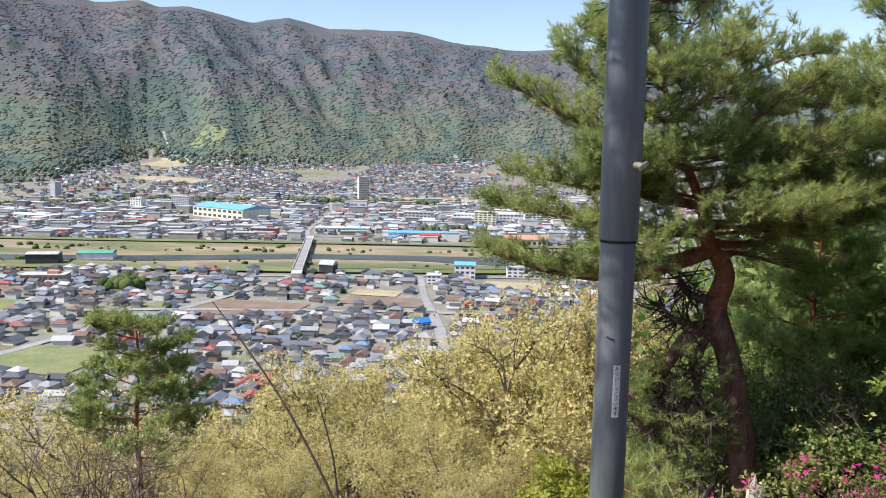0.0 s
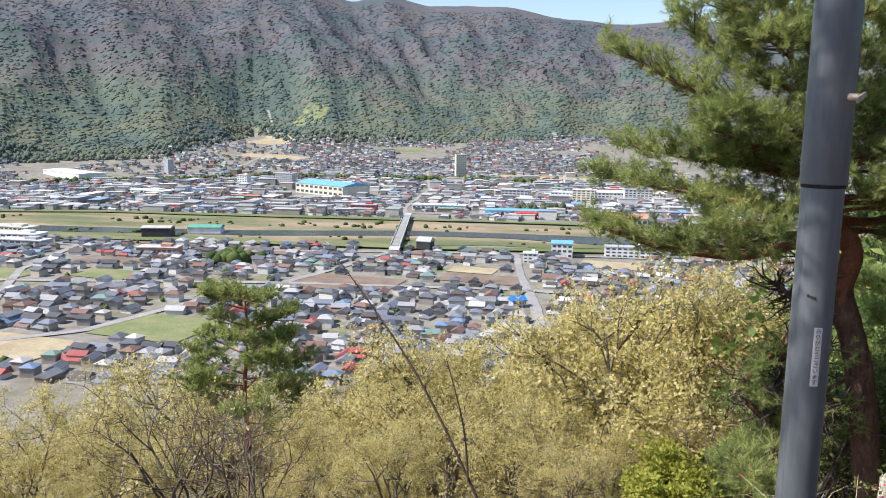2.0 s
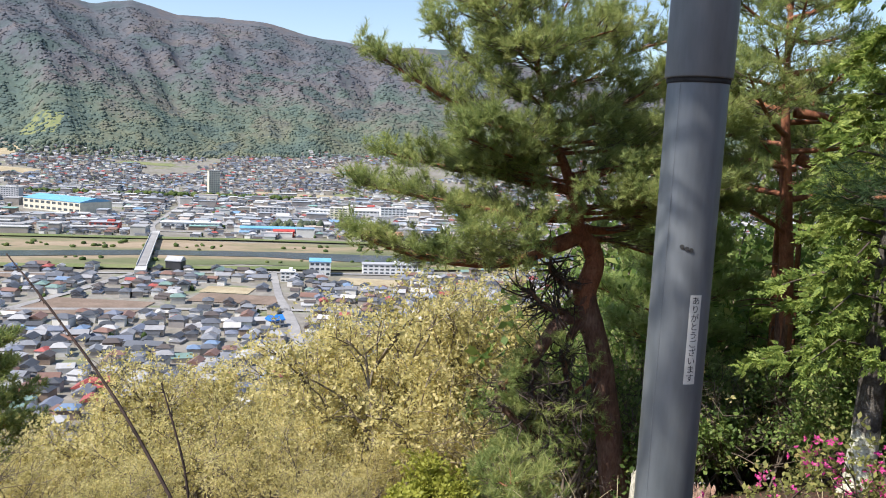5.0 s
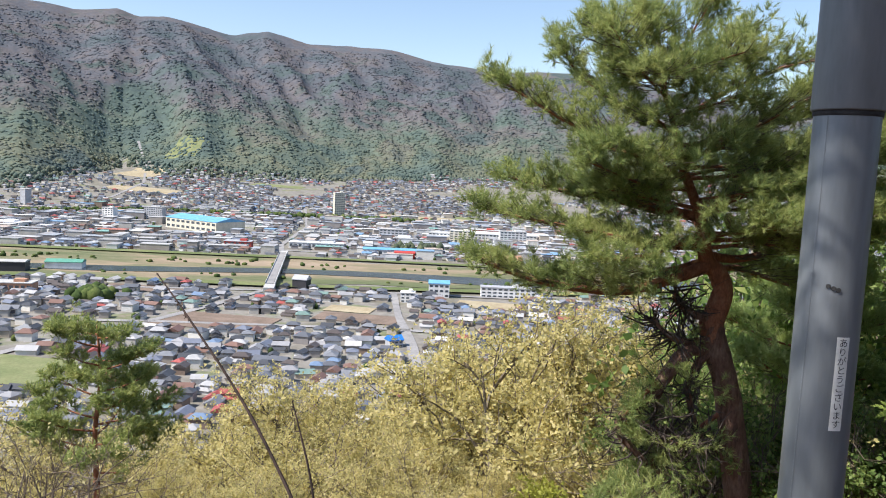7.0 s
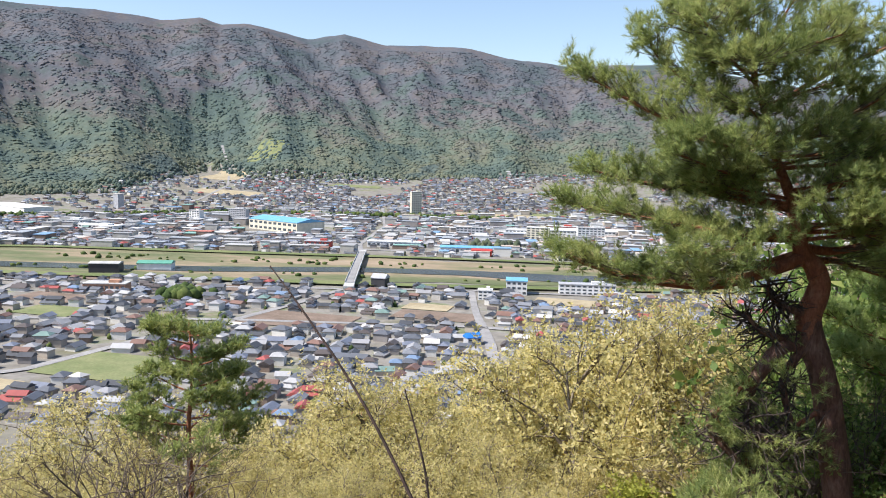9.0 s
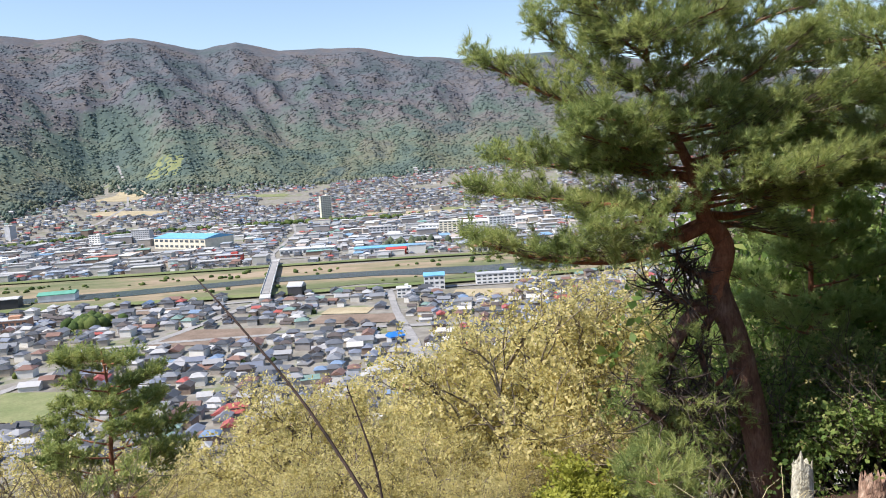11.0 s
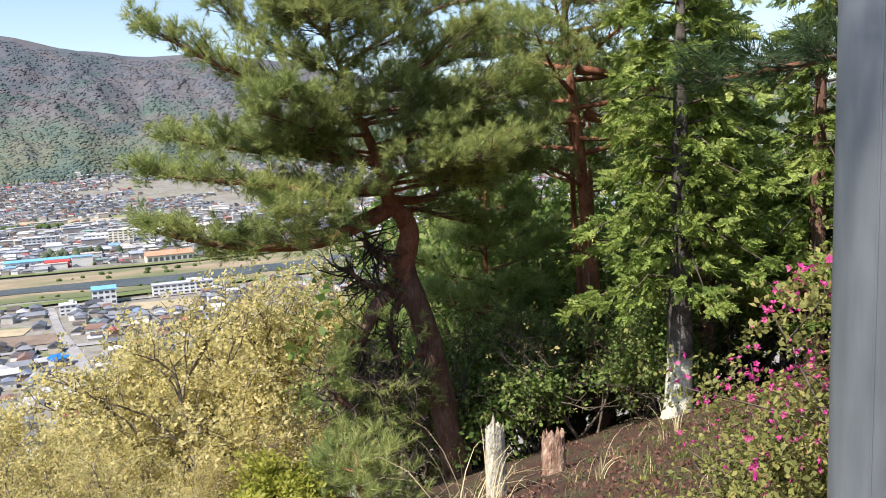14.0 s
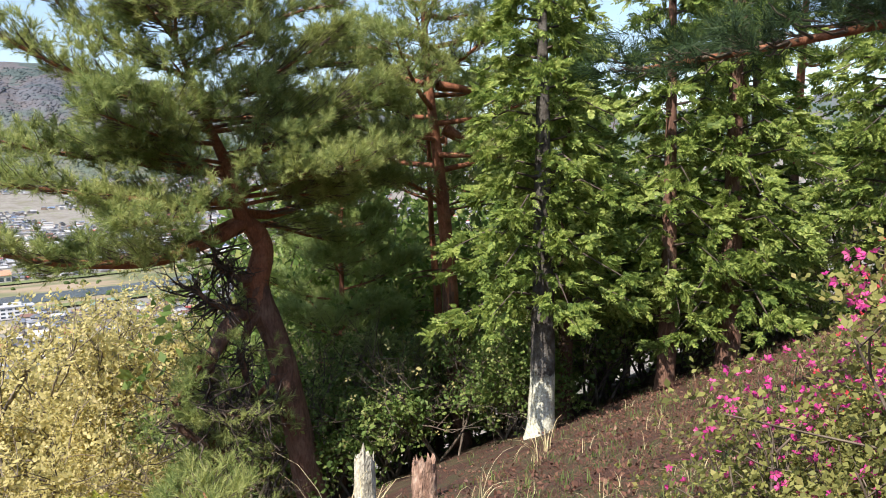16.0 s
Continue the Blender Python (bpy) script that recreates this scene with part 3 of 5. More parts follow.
def grown_pine(name, x, y, height, top_part, spread, label, seed, lean=(0, 0), r=0.17, whorl=13, shape=TUFT_FAR, tuft=0.32, needle="needle", spacing=0.2, per=5, reach=0.8, limbs_extra=(), bare_low=6):
    rng = np.random.default_rng(seed)
    z0 = land_at(x, y) - 0.15
    n = 6
    tr = []
    for i in range(n):
        k = i / (n - 1)
        tr.append((lean[0] * k * height + rng.normal() * 0.07 * k * 2, lean[1] * k * height + rng.normal() * 0.07 * k * 2, height * k, r * (1 - 0.85 * k) + 0.012))
    limbs = []
    for i in range(whorl):
        k = 1 - top_part + top_part * (i + rng.uniform(0, 0.6)) / whorl
        k = min(k, 0.97)
        p = np.array([np.interp(k * height, [t[2] for t in tr], [t[a] for t in tr]) for a in range(3)])
        an = i * 2.4 + rng.uniform(-0.5, 0.5)
        l = spread * (1.1 - 0.75 * (k - (1 - top_part)) / top_part) * rng.uniform(0.7, 1.1)
        d = np.array([np.cos(an), np.sin(an), rng.uniform(0.0, 0.35)])
        limbs.append((max(0.02, r * 0.3), [p, p + d * l * 0.5, p + d * l + np.array([0, 0, 0.12 * l])], 0.55 + 0.45 * l / spread))
    bare = []
    for i in range(bare_low):
        k = rng.uniform(0.12, max(0.15, 1 - top_part))
        p = np.array([np.interp(k * height, [t[2] for t in tr], [t[a] for t in tr]) for a in range(3)])
        an = rng.uniform(0, 6.28)
        l = rng.uniform(0.5, 1.4)
        d = np.array([np.cos(an), np.sin(an), rng.uniform(-0.1, 0.3)])
        bare.append((0.025, [p, p + d * l * 0.6, p + d * l + np.array([0, 0, -0.1])]))
    return pine(name, (x, y, z0), tr, limbs + list(limbs_extra), label, seed=seed, shape=shape, tuft=tuft, needle=needle, spacing=spacing, per=per, reach=reach, split=3, bare=bare)


def rel(x, y, z, bx, by):
    return (x - bx, y - by, z - (land_at(bx, by) - 0.15))


B2 = (11.0, 18.4)
grown_pine("red_pine", *B2, 12.5, 0.42, 3.4, "tall straight red pine with bare lower trunk", 21, (-0.085, 0), 0.25, 22, TUFT, 0.22, spacing=0.11, per=9, reach=1.05, limbs_extra=[
    (.13, [rel(10.35, 18.4, 2.75, *B2), rel(11.3, 18.2, 2.62, *B2), rel(12.5, 17.8, 2.15, *B2)], 0),
    (.16, [rel(10.55, 18.4, 1.7, *B2), rel(11.2, 18.2, 1.3, *B2), rel(11.7, 18.0, 0.8, *B2)], 0),
    (.07, [rel(10.75, 18.4, -.4, *B2), rel(9.4, 18.0, .35, *B2), rel(7.8, 17.8, .75, *B2)], .8),
    (.07, [rel(10.5, 18.4, 1.4, *B2), rel(9.2, 18.0, 1.5, *B2), rel(7.6, 17.6, 1.2, *B2)], .9),
    (.06, [rel(10.2, 18.4, 3.2, *B2), rel(8.8, 18.2, 3.5, *B2), rel(7.2, 18.0, 3.4, *B2)], 1.1),
])
grown_pine("red_pine", 11.6, 20.6, 11, 0.35, 2.2, "slender red pine trunk in the thicket", 22, (-0.02, 0), 0.15)
grown_pine("red_pine", 13.3, 22.5, 12, 0.35, 2.4, "slender red pine trunk in the thicket", 23, (-0.01, 0), 0.13)
grown_pine("red_pine", 20.5, 15.5, 13, 0.4, 2.6, "tall red pine behind the cypresses", 24, (0.01, 0), 0.2)
grown_pine("red_pine", 16.5, 24, 13, 0.4, 2.6, "slender red pine trunk in the thicket", 25, (0.01, 0), 0.14)
grown_pine("red_pine", -15.4, 32.0, 11.8, 0.56, 3.3, "young pine with a layered crown on the slope", 26, (0, 0), 0.17, 24, spacing=0.14, per=8, tuft=0.32, reach=1.1, bare_low=8)
grown_pine("red_pine", 2.7, 12.6, 1.35, 0.95, 0.6, "small bushy pine sapling", 27, (0, 0), 0.05, 12, TUFT, 0.22, bare_low=0, spacing=0.12)
grown_pine("red_pine", 8.6, 20.6, 8.6, 0.6, 2.2, "young pine with light green needles", 28, (0, 0), 0.12, 24, TUFT, 0.27, needle="needle_light", spacing=0.11, per=9)


def near_pine():
    """The pine beside the path whose boughs hang into the top of the view; unseen ones above give shade."""
    bx, by = 5.3, 1.4
    z0 = land_at(bx, by) - 0.1
    tr = [(0, 0, 0, .2), (.05, 0, 1.5, .18), (-.05, .1, 3.2, .15), (0, .1, 5, .13), (.1, .1, 8.6, .03)]
    def q(x, y, z):
        return (x - bx, y - by, z - z0)
    limbs = [(.05, [q(5.3, 1.5, 2.5), q(4.7, 2.9, 1.85), q(4.0, 4.1, 1.55), q(3.2, 5.0, 1.38)], .7),
             (.05, [q(5.3, 1.5, 2.7), q(3.6, 2.4, 3.3), q(2.2, 3.2, 3.3), q(1.05, 3.75, 2.78)], .8),
             (.06, [q(5.3, 1.5, 3.4), q(3.2, 1.3, 4.2), q(1.2, 1.1, 4.3), q(-.6, .9, 4.1)], 1.2),
             (.05, [q(5.3, 1.5, 3.8), q(3.4, .6, 4.7), q(1.4, 0, 4.7), q(-.8, .1, 4.5)], 1.2),
             (.05, [q(5.3, 1.5, 4.1), q(4, 3, 4.6), q(2.6, 3.4, 4.7), q(1.4, 3.2, 4.8)], 1.0),
             (.05, [q(5.3, 1.5, 4.5), q(6.3, 3, 5), q(7, 4.2, 5)], 1.0), (.05, [q(5.3, 1.5, 4.5), q(5, -1, 5), q(4.4, -2.5, 5)], 1.0)]
    # unseen boughs over the viewpoint, added to shade the upper pole
    limbs += [(.04, [q(5.3, 1.5, 3.0), q(2.5, 1.2, 3.6), q(.6, 1.0, 3.45), q(-.8, .9, 3.2)], 1.15), (.04, [q(5.3, 1.5, 3.3), q(2.5, 1.1, 3.9), q(.6, .8, 3.75), q(-1.0, .65, 3.6)], 1.15)]
    # high boughs out of view, made up to throw shade on the path
    limbs += [(.07, [q(5.4, 1.5, 5.6), q((5.4 + x) / 2, (1.5 + y) / 2, 6.6), q(x, y, 6.3)], 2.0) for x, y in ((2.2, 4.6), (.6, 2.6), (2.8, .2), (4.6, 5.4), (6.8, 5.2), (3.6, 2.6), (7.6, 2.4))]
    return pine("red_pine", (bx, by, z0), tr, limbs, "pine beside the path with overhanging boughs coloured as if shaded", seed=41, shape=TUFT_NEAR, tuft=0.16, spacing=0.075, per=9, reach=0.55, needle="needle_shade_tint")


near_pine()


# ---- broadleaved trees and shrubs ----
def branching(rng, height, stems, spread, levels=3, r0=0.09, up=0.9, kids=4):
    """Stems that fork again and again; returns limb chunks and twig ends."""
    chunks, ends = [], []

    def grow(p, d, l, r, lev):
        mid = p + d * l * 0.5 + rng.normal(size=3) * 0.05 * l
        e = p + d * l + rng.normal(size=3) * 0.06 * l
        chunks.append(tube([p, mid, e], [r, r * 0.8, r * 0.55], 5 if lev == 0 else 3 if lev > 1 else 4))
        if lev >= levels:
            ends.append((e, d))
            ends.append((mid, d))
            return
        for k in range(kids if lev else kids + 1):
            nd = d * rng.uniform(0.5, 0.9) + rng.normal(size=3) * 0.55 + np.array([0, 0, 0.22])
            nd /= np.linalg.norm(nd)
            st = mid + (e - mid) * rng.uniform(0, 1) if k else e
            grow(st, nd, l * rng.uniform(0.5, 0.72), r * 0.5, lev + 1)
        if lev >= 1:
            ends.append((e, d))

    for s in range(stems):
        an = s * 2.4 + rng.uniform(-0.4, 0.4)
        d = np.array([np.cos(an) * spread, np.sin(an) * spread, up])
        d /= np.linalg.norm(d)
        grow(rng.normal(size=3) * np.array([0.12, 0.12, 0]), d, height * rng.uniform(0.36, 0.46), r0, 0)
    return chunks, ends


def broadleaf(name, label, seed, height, stems, spread, leaf, clump, density, size, bark="oak_bark", category="tree", levels=3, r0=0.09, kids=4, jitter=0.18):
    rng = np.random.default_rng(seed)
    root = thing(name, (0, 0, 0), label, category)
    chunks, ends = branching(rng, height, stems, spread, levels, r0, kids=kids)
    tagged(part("branchwork", mesh_np("branchwork", *join(chunks)), M[bark], root), kind="stuff")
    if density:
        lv, lf = leaf_clump(clump, 0.8, rng)
        pos, ax = [], []
        for e, d in ends:
            for k in range(rng.poisson(density)):
                pos.append(e + rng.normal(size=3) * jitter)
                ax.append(d + rng.normal(size=3) * 0.5 + np.array([0, 0, 0.3]))
        part("foliage", mesh_np("foliage", *scatter(lv, lf, pos, ax, size * rng.uniform(0.6, 1.3, len(pos)), rng)), M[leaf], root)
    return root


def put(kinds, spots, rng, sc=(0.85, 1.2), sink=0.1):
    """Stand copies of some kinds of tree on the land."""
    used = set()
    for x, y, s in spots:
        k = kinds[rng.integers(len(kinds))]
        m = Matrix.Translation((x, y, land_at(x, y) - sink)) @ Matrix.Rotation(rng.uniform(0, 6.28), 4, "Z") @ Matrix.Scale(s * rng.uniform(*sc), 4)
        if k.name in used:
            ob = copy_thing(k, m)
        else:
            used.add(k.name)
            k.matrix_basis = m
            ob = k
    return used


oaks = [broadleaf("oak_tree", "spring oak with yellow-green young leaves", 60 + i, 7.5, 4, 0.42, "oak_leaf", 4, 5.6, 0.128, kids=4, levels=3, r0=0.1, jitter=0.16) for i in range(4)]
rng = np.random.default_rng(8)
spots = []
for i in range(900):
    y = rng.uniform(14, 43)
    x = rng.uniform(-0.8, 0.17) * y - 1 + rng.uniform(-1, 1)
    if y < 23 and x > 1.0 or x < -0.3 * y and y < 20:
        continue
    if -0.6 * y < x + 0.5 < -0.38 * y and y < 33 or (x + 15.4) ** 2 + (y - 32) ** 2 < 9:
        continue
    if all((x - a) ** 2 + (y - b) ** 2 > (1.5 + 0.058 * y) ** 2 for a, b, _ in spots):
        d = math.hypot(x, y)
        drop = np.interp(x / y, [-.8, -.45, -.3, -.1, .0, .06, .2], [.33, .29, .245, .232, .205, .19, .2])
        top = 1.5 - d * (drop + max(0, 27 - d) * 0.016 + rng.uniform(0, .03))
        h = min(8.5, top - land_at(x, y))
        if h > 1.2:
            spots.append((x, y, h / 7.0))
spots += [(2.3, 25.5, 1.12), (4.6, 27.5, 1.2), (.2, 24.5, 1.0), (6.2, 30, 1.3), (3.4, 22.6, .75)]
put(oaks, spots, rng, (.95, 1.05))
limes = [broadleaf("shrub", "bright yellow-green leafy shrub", 80, 2.2, 5, 0.5, "lime_leaf", 5, 3.5, 0.13, "twig", "shrub", 3, 0.025, jitter=0.1)]
put(limes, [(1.25, 12.2, .72), (1.75, 12.0, .55)], rng)
darks = [broadleaf("shrub", "dense dark green undergrowth shrub", 90 + i, 3.4, 5, 0.5, "dark_leaf", 5, 2.0, 0.125, "twig", "shrub", 3, 0.035, kids=3, jitter=0.2) for i in range(3)]
spots = [(x + rng.normal() * .5, y + rng.normal() * .6, s) for x, y, s in [(7, 18.5, 1.1), (8.4, 19, 1.2), (9.6, 19.5, 1.1), (7.8, 21, 1.3), (10.5, 21.5, 1.3), (12.2, 19, 1.0), (13, 17.5, 1.0), (12, 16, .8), (14.5, 16.5, 1.1), (16, 18, 1.3), (9, 23, 1.5), (12.5, 24, 1.5), (15.5, 22, 1.5), (18.5, 20, 1.5), (6.6, 20.5, 1.3), (19, 24, 1.7), (8.2, 16.8, .8), (10.2, 17.0, .7), (17, 15, 1), (20, 17, 1.3), (22, 20, 1.5), (10, 26, 1.6), (14, 27, 1.6), (23, 14, 1.3), (25, 16, 1.5)]]
spots += [(9.2, 25, 2.3), (11.5, 26.5, 2.5), (14, 26, 2.4), (16.5, 27, 2.5), (19, 25, 2.4), (12.5, 30.5, 2.8), (9.5, 31, 2.7), (15.5, 31, 2.8), (22, 25, 2.5), (25, 22, 2.4), (15, 14.6, .8), (17.6, 13.6, .8), (18.5, 17, 1.2), (12.6, 15.4, .8), (10.6, 15.6, .7)]
put(darks, spots, rng)
bares = [broadleaf("bare_shrub", "leafless grey twiggy shrub", 100 + i, 3.8, 4, 0.5, "oak_leaf", 4, 0.15, 0.08, "twig", "shrub", 3, 0.03, kids=3) for i in range(2)]
more = [(11, 23.5), (14.5, 20), (17.5, 22), (20.5, 18.5), (6, 19.6), (8.8, 17.9), (13.6, 15.6), (16.2, 16.2), (19.2, 13.6)]
put(bares, [(x, y, 1.3) for x, y in more] + [(-9.5, 15.5, 1.0), (-11.5, 19.5, 1.3), (-10.5, 22.5, 1.3), (-14, 25, 1.4), (-6.5, 13, .8), (5.2, 19, 1.2), (7.2, 17.4, .9), (11.3, 15.8, .8), (12.6, 21, 1.2), (9.2, 16.6, .9), (3.9, 17.5, .9)], rng)


# ---- cypresses ----
def spray(rng, n=9):
    """A flat drooping fan of cypress foliage, forked twice; unit length along z, lying across y."""
    v, f = [], []

    def leaf(p, d, l, w):
        s = np.array([d[2], 0.0, -d[0]])
        s = s / (np.linalg.norm(s) + 1e-9) * w
        k = len(v)
        e = p + d * l
        v.extend([p, p + d * l * 0.45 + s, e + np.array([0, -0.06 * l, 0]), p + d * l * 0.45 - s])
        f.append((k, k + 1, k + 2, k + 3))

    for i in range(n):
        t = i / n
        p = np.array([0, -0.22 * t * t, t * 0.85])
        for sd in (-1, 1):
            an = sd * rng.uniform(0.55, 0.95)
            d = np.array([np.sin(an), -0.28 * t + rng.normal() * 0.1, np.cos(an)])
            leaf(p, d, (1 - t * 0.5) * rng.uniform(0.3, 0.42), 0.095)
    leaf(np.array([0, -0.2, 0.8]), np.array([0, -0.3, 1.0]), 0.3, 0.05)
    return np.array(v), np.array(f)


def cypress(x, y, height, low, spread, seed, label, white=False, r=0.27, density=1.0):
    rng = np.random.default_rng(seed)
    z0 = land_at(x, y) - 0.12
    root = thing("cypress_tree", (x, y, z0), label, "cypress tree")
    pts, rad = [(0, 0, 0), (.03, 0, .5), (.08, 0, 2.2), (.1, 0, height * .6), (.1, 0, height)], [r * 1.25, r, r * .85, r * .5, .02]
    part("trunk", mesh_np("trunk", *tube(pts, rad, 16, 0.05, seed)), M["pale_bark"] if white else M["bark"], root, "grey trunk with a pale lichen-covered foot" if white else "", smooth=True)
    sp = [spray(rng, 5) for _ in range(3)]
    twigs, groups = [], [([], []) for _ in range(3)]
    z = low
    k = 0
    while z < height - 0.2:
        u = (z - low) / (height - low)
        l = spread * (1 - 0.7 * u) * rng.uniform(0.55, 1.1)
        an = k * 2.4 + rng.uniform(-0.4, 0.4)
        d = np.array([np.cos(an), np.sin(an), 0])
        p = np.array([.1, 0, z])
        line = [p, p + d * l * .5 + np.array([0, 0, .1 * l]), p + d * l - np.array([0, 0, .14 * l])]
        twigs.append(tube(line, [.03, .02, .008], 4))
        sv = np.array([-d[1], d[0], 0])
        for c in range(max(2, int(density * (3.6 + l * 4.2)))):
            t = rng.uniform(0.15, 1.05)
            side = rng.uniform(-1, 1)
            q = np.array(line[0]) * (1 - t) + np.array(line[2]) * t + np.array([0, 0, .14 * l * np.sin(np.pi * min(t, 1))]) + sv * side * 0.3 * l * (1.15 - t * .6)
            way = d * .75 + sv * side * .7 + np.array([0, 0, -.3])
            for j in range(12):
                g = groups[rng.integers(3)]
                fan = way + rng.normal(size=3) * np.array([.42, .42, .3])
                g[0].append(q + fan * rng.uniform(-.05, .16) + rng.normal(size=3) * .03)
                g[1].append(fan)
        z += rng.uniform(0.07, 0.15) * (1 + u * .3)
        k += 1
    tagged(part("twig_mass", mesh_np("twig_mass", *join(twigs)), M["dead_wood"], root), kind="stuff")
    ch = [scatter(s[0], s[1], g[0], g[1], 0.25 * rng.uniform(.6, 1.3, len(g[0])), rng) for s, g in zip(sp, groups) if g[0]]
    part("crown", mesh_np("crown", *join(ch)), M["cedar_leaf"], root, "drooping bright green flat sprays")
    return root


M["pale_bark"] = None


def pale_bark():
    """Grey bark; the foot is covered by pale lichen up to about breast height."""
    m = surface("lichen_bark", [(0.35, (0.035, 0.03, 0.026)), (0.5, (0.08, 0.07, 0.06)), (0.68, (0.17, 0.16, 0.14))], 3, 26, 0.95, bump=0.9, depth=0.02, fine_mix=0.5)
    nt = m.node_tree
    b = nt.nodes["Principled BSDF"]
    old = b.inputs["Base Color"].links[0].from_socket
    tc = nt.nodes.new("ShaderNodeTexCoord")
    sp = nt.nodes.new("ShaderNodeSeparateXYZ")
    nt.links.new(tc.outputs["Object"], sp.inputs[0])
    n = noise_node(nt, 3.5, 5, 0.7)
    a = nt.nodes.new("ShaderNodeMath")
    a.operation = "MULTIPLY_ADD"
    a.inputs[1].default_value = 1.6
    nt.links.new(n.outputs[0], a.inputs[0])
    nt.links.new(sp.outputs[2], a.inputs[2])
    r = ramp_node(nt, [(0.4, (1, 1, 1)), (0.46, (0, 0, 0))])
    dv = nt.nodes.new("ShaderNodeMath")
    dv.operation = "MULTIPLY"
    dv.inputs[1].default_value = 0.2
    nt.links.new(a.outputs[0], dv.inputs[0])
    nt.links.new(dv.outputs[0], r.inputs[0])
    n3 = noise_node(nt, 22, 4, 0.7)
    lich = ramp_node(nt, [(0.35, (0.3, 0.29, 0.2)), (0.5, (0.58, 0.57, 0.44)), (0.65, (0.7, 0.69, 0.58))])
    nt.links.new(n3.outputs[0], lich.inputs[0])
    nt.links.new(mixrgb(nt, old, lich.outputs[0], r.outputs[0]), b.inputs["Base Color"])
    return m


M["pale_bark"] = pale_bark()
cypress(12.6, 13.1, 11.0, 1.5, 1.9, 15, "slim dark cypress between two others", False, 0.2, .8)
cypress(16.4, 14.2, 12.0, 2.2, 2.4, 16, "cypress standing behind another in shade", False, 0.2, .5)
cypress(9.5, 13.5, 10.5, 2.5, 2.2, 7, "tall cypress with pale lichen-covered foot and bright drooping sprays", True, 0.27, 1.1)
cypress(14.0, 12.6, 11.0, 1.0, 2.7, 8, "broad cypress with bright green drooping sprays beside the path", False, 0.26)
cypress(17.2, 10.8, 11.0, 1.2, 2.7, 9, "broad cypress with bright green drooping sprays beside the path", False, 0.26)
cypress(11.6, 15.2, 11.0, 3.0, 1.9, 13, "cypress standing behind another in shade", False, 0.18, .8)
cypress(21.5, 10.5, 11.0, 2.0, 2.8, 14, "cypress standing behind another in shade", False, 0.2, .5)
cypress(13.2, 17.0, 11.0, 2.6, 2.2, 10, "cypress standing behind another in shade", False, 0.18, .5)
cypress(18.0, 15.0, 12.0, 2.2, 2.6, 12, "cypress standing behind another in shade", False, 0.2, .45)


# ---- stumps ----
M["stump_bark"] = surface("bleached_stump", [(0.32, (0.17, 0.15, 0.11)), (0.45, (0.42, 0.39, 0.29)), (0.6, (0.58, 0.55, 0.44))], 7, 34, 0.95, bump=1.0, depth=0.03, stretch=(1, 1, .5), fine_mix=.6)
M["stump_red"] = surface("broken_red_wood", [(0.32, (0.13, 0.07, 0.05)), (0.5, (0.32, 0.2, 0.14)), (0.68, (0.5, 0.36, 0.27))], 7, 34, 0.95, bump=1.0, depth=0.03, stretch=(1, 1, .4), fine_mix=.6)


def stump(x, y, height, r, mat, label, seed, jag=0.1, spike=0.0):
    """Broken stump: rough sides, a jagged rim and a hollow top."""
    rng = np.random.default_rng(seed)
    n, rows = 22, 9
    v, f = [], []
    rim = rng.uniform(-jag, jag, n)
    for j in range(n):
        d = abs(((j - 15 + n / 2) % n) - n / 2)
        rim[j] += spike * max(0, 1 - d / 2.2)
    for i in range(rows):
        k = i / (rows - 1)
        for j in range(n):
            a = 2 * np.pi * j / n
            rr = r * (1.22 - 0.3 * k ** 0.5) * (1 + 0.09 * np.sin(3 * a + seed) + rng.normal() * 0.045)
            v.append((rr * np.cos(a), rr * np.sin(a), k * (height + rim[j])))
    for j in range(n):
        a = 2 * np.pi * j / n
        v.append((r * .55 * np.cos(a), r * .55 * np.sin(a), height * .9 + rim[j] * .4 - .03))
    v.append((0, 0, height * .82))
    for i in range(rows):
        for j in range(n):
            f.append((i * n + j, i * n + (j + 1) % n, (i + 1) * n + (j + 1) % n, (i + 1) * n + j))
    for j in range(n):
        f.append((rows * n + j, rows * n + (j + 1) % n, len(v) - 1))
    ob = part("tree_stump", mesh_list("tree_stump", v, f), M[mat])
    ob.location = (x, y, land_at(x, y) - 0.1)
    return tagged(ob, label, "tree stump")


stump(3.72, 9.7, 1.05, .125, "stump_bark", "pale bleached broken tree stump in grass", 3, .06, .16)
stump(4.95, 10.4, .66, .16, "stump_red", "low broken reddish tree stump", 4, .1, .05)


# ---- the pole ----
M["zinc"] = surface("weathered_zinc", [(0.3, (0.12, 0.14, 0.15)), (0.5, (0.18, 0.2, 0.215)), (0.7, (0.25, 0.27, 0.285))], 5, 55, 0.42, 0.3, bump=0.06, depth=0.002, stretch=(1, 1, .18), fine_mix=.2, spec=.5)
M["dark_gap"] = surface("dark_joint", [(0.3, (0.02, 0.02, 0.02)), (0.7, (0.05, 0.05, 0.05))], 20, 80, .8, bump=0)
M["label_white"] = surface("worn_white_sticker", [(0.3, (0.62, 0.61, 0.56)), (0.7, (0.76, 0.75, 0.7))], 30, 200, .5, bump=0, fine_mix=.15)
M["ink"] = surface("black_ink", [(0.3, (0.02, 0.02, 0.02)), (0.7, (0.04, 0.04, 0.045))], 30, 200, .6, bump=0, fine_mix=.05)
M["brass"] = surface("worn_pale_metal", [(0.3, (0.4, 0.33, 0.24)), (0.7, (0.6, 0.52, 0.4))], 40, 200, .5, .3, bump=0)
POLE = (0.475, 1.585)
R_LOW, R_UP = 0.052, 0.0575


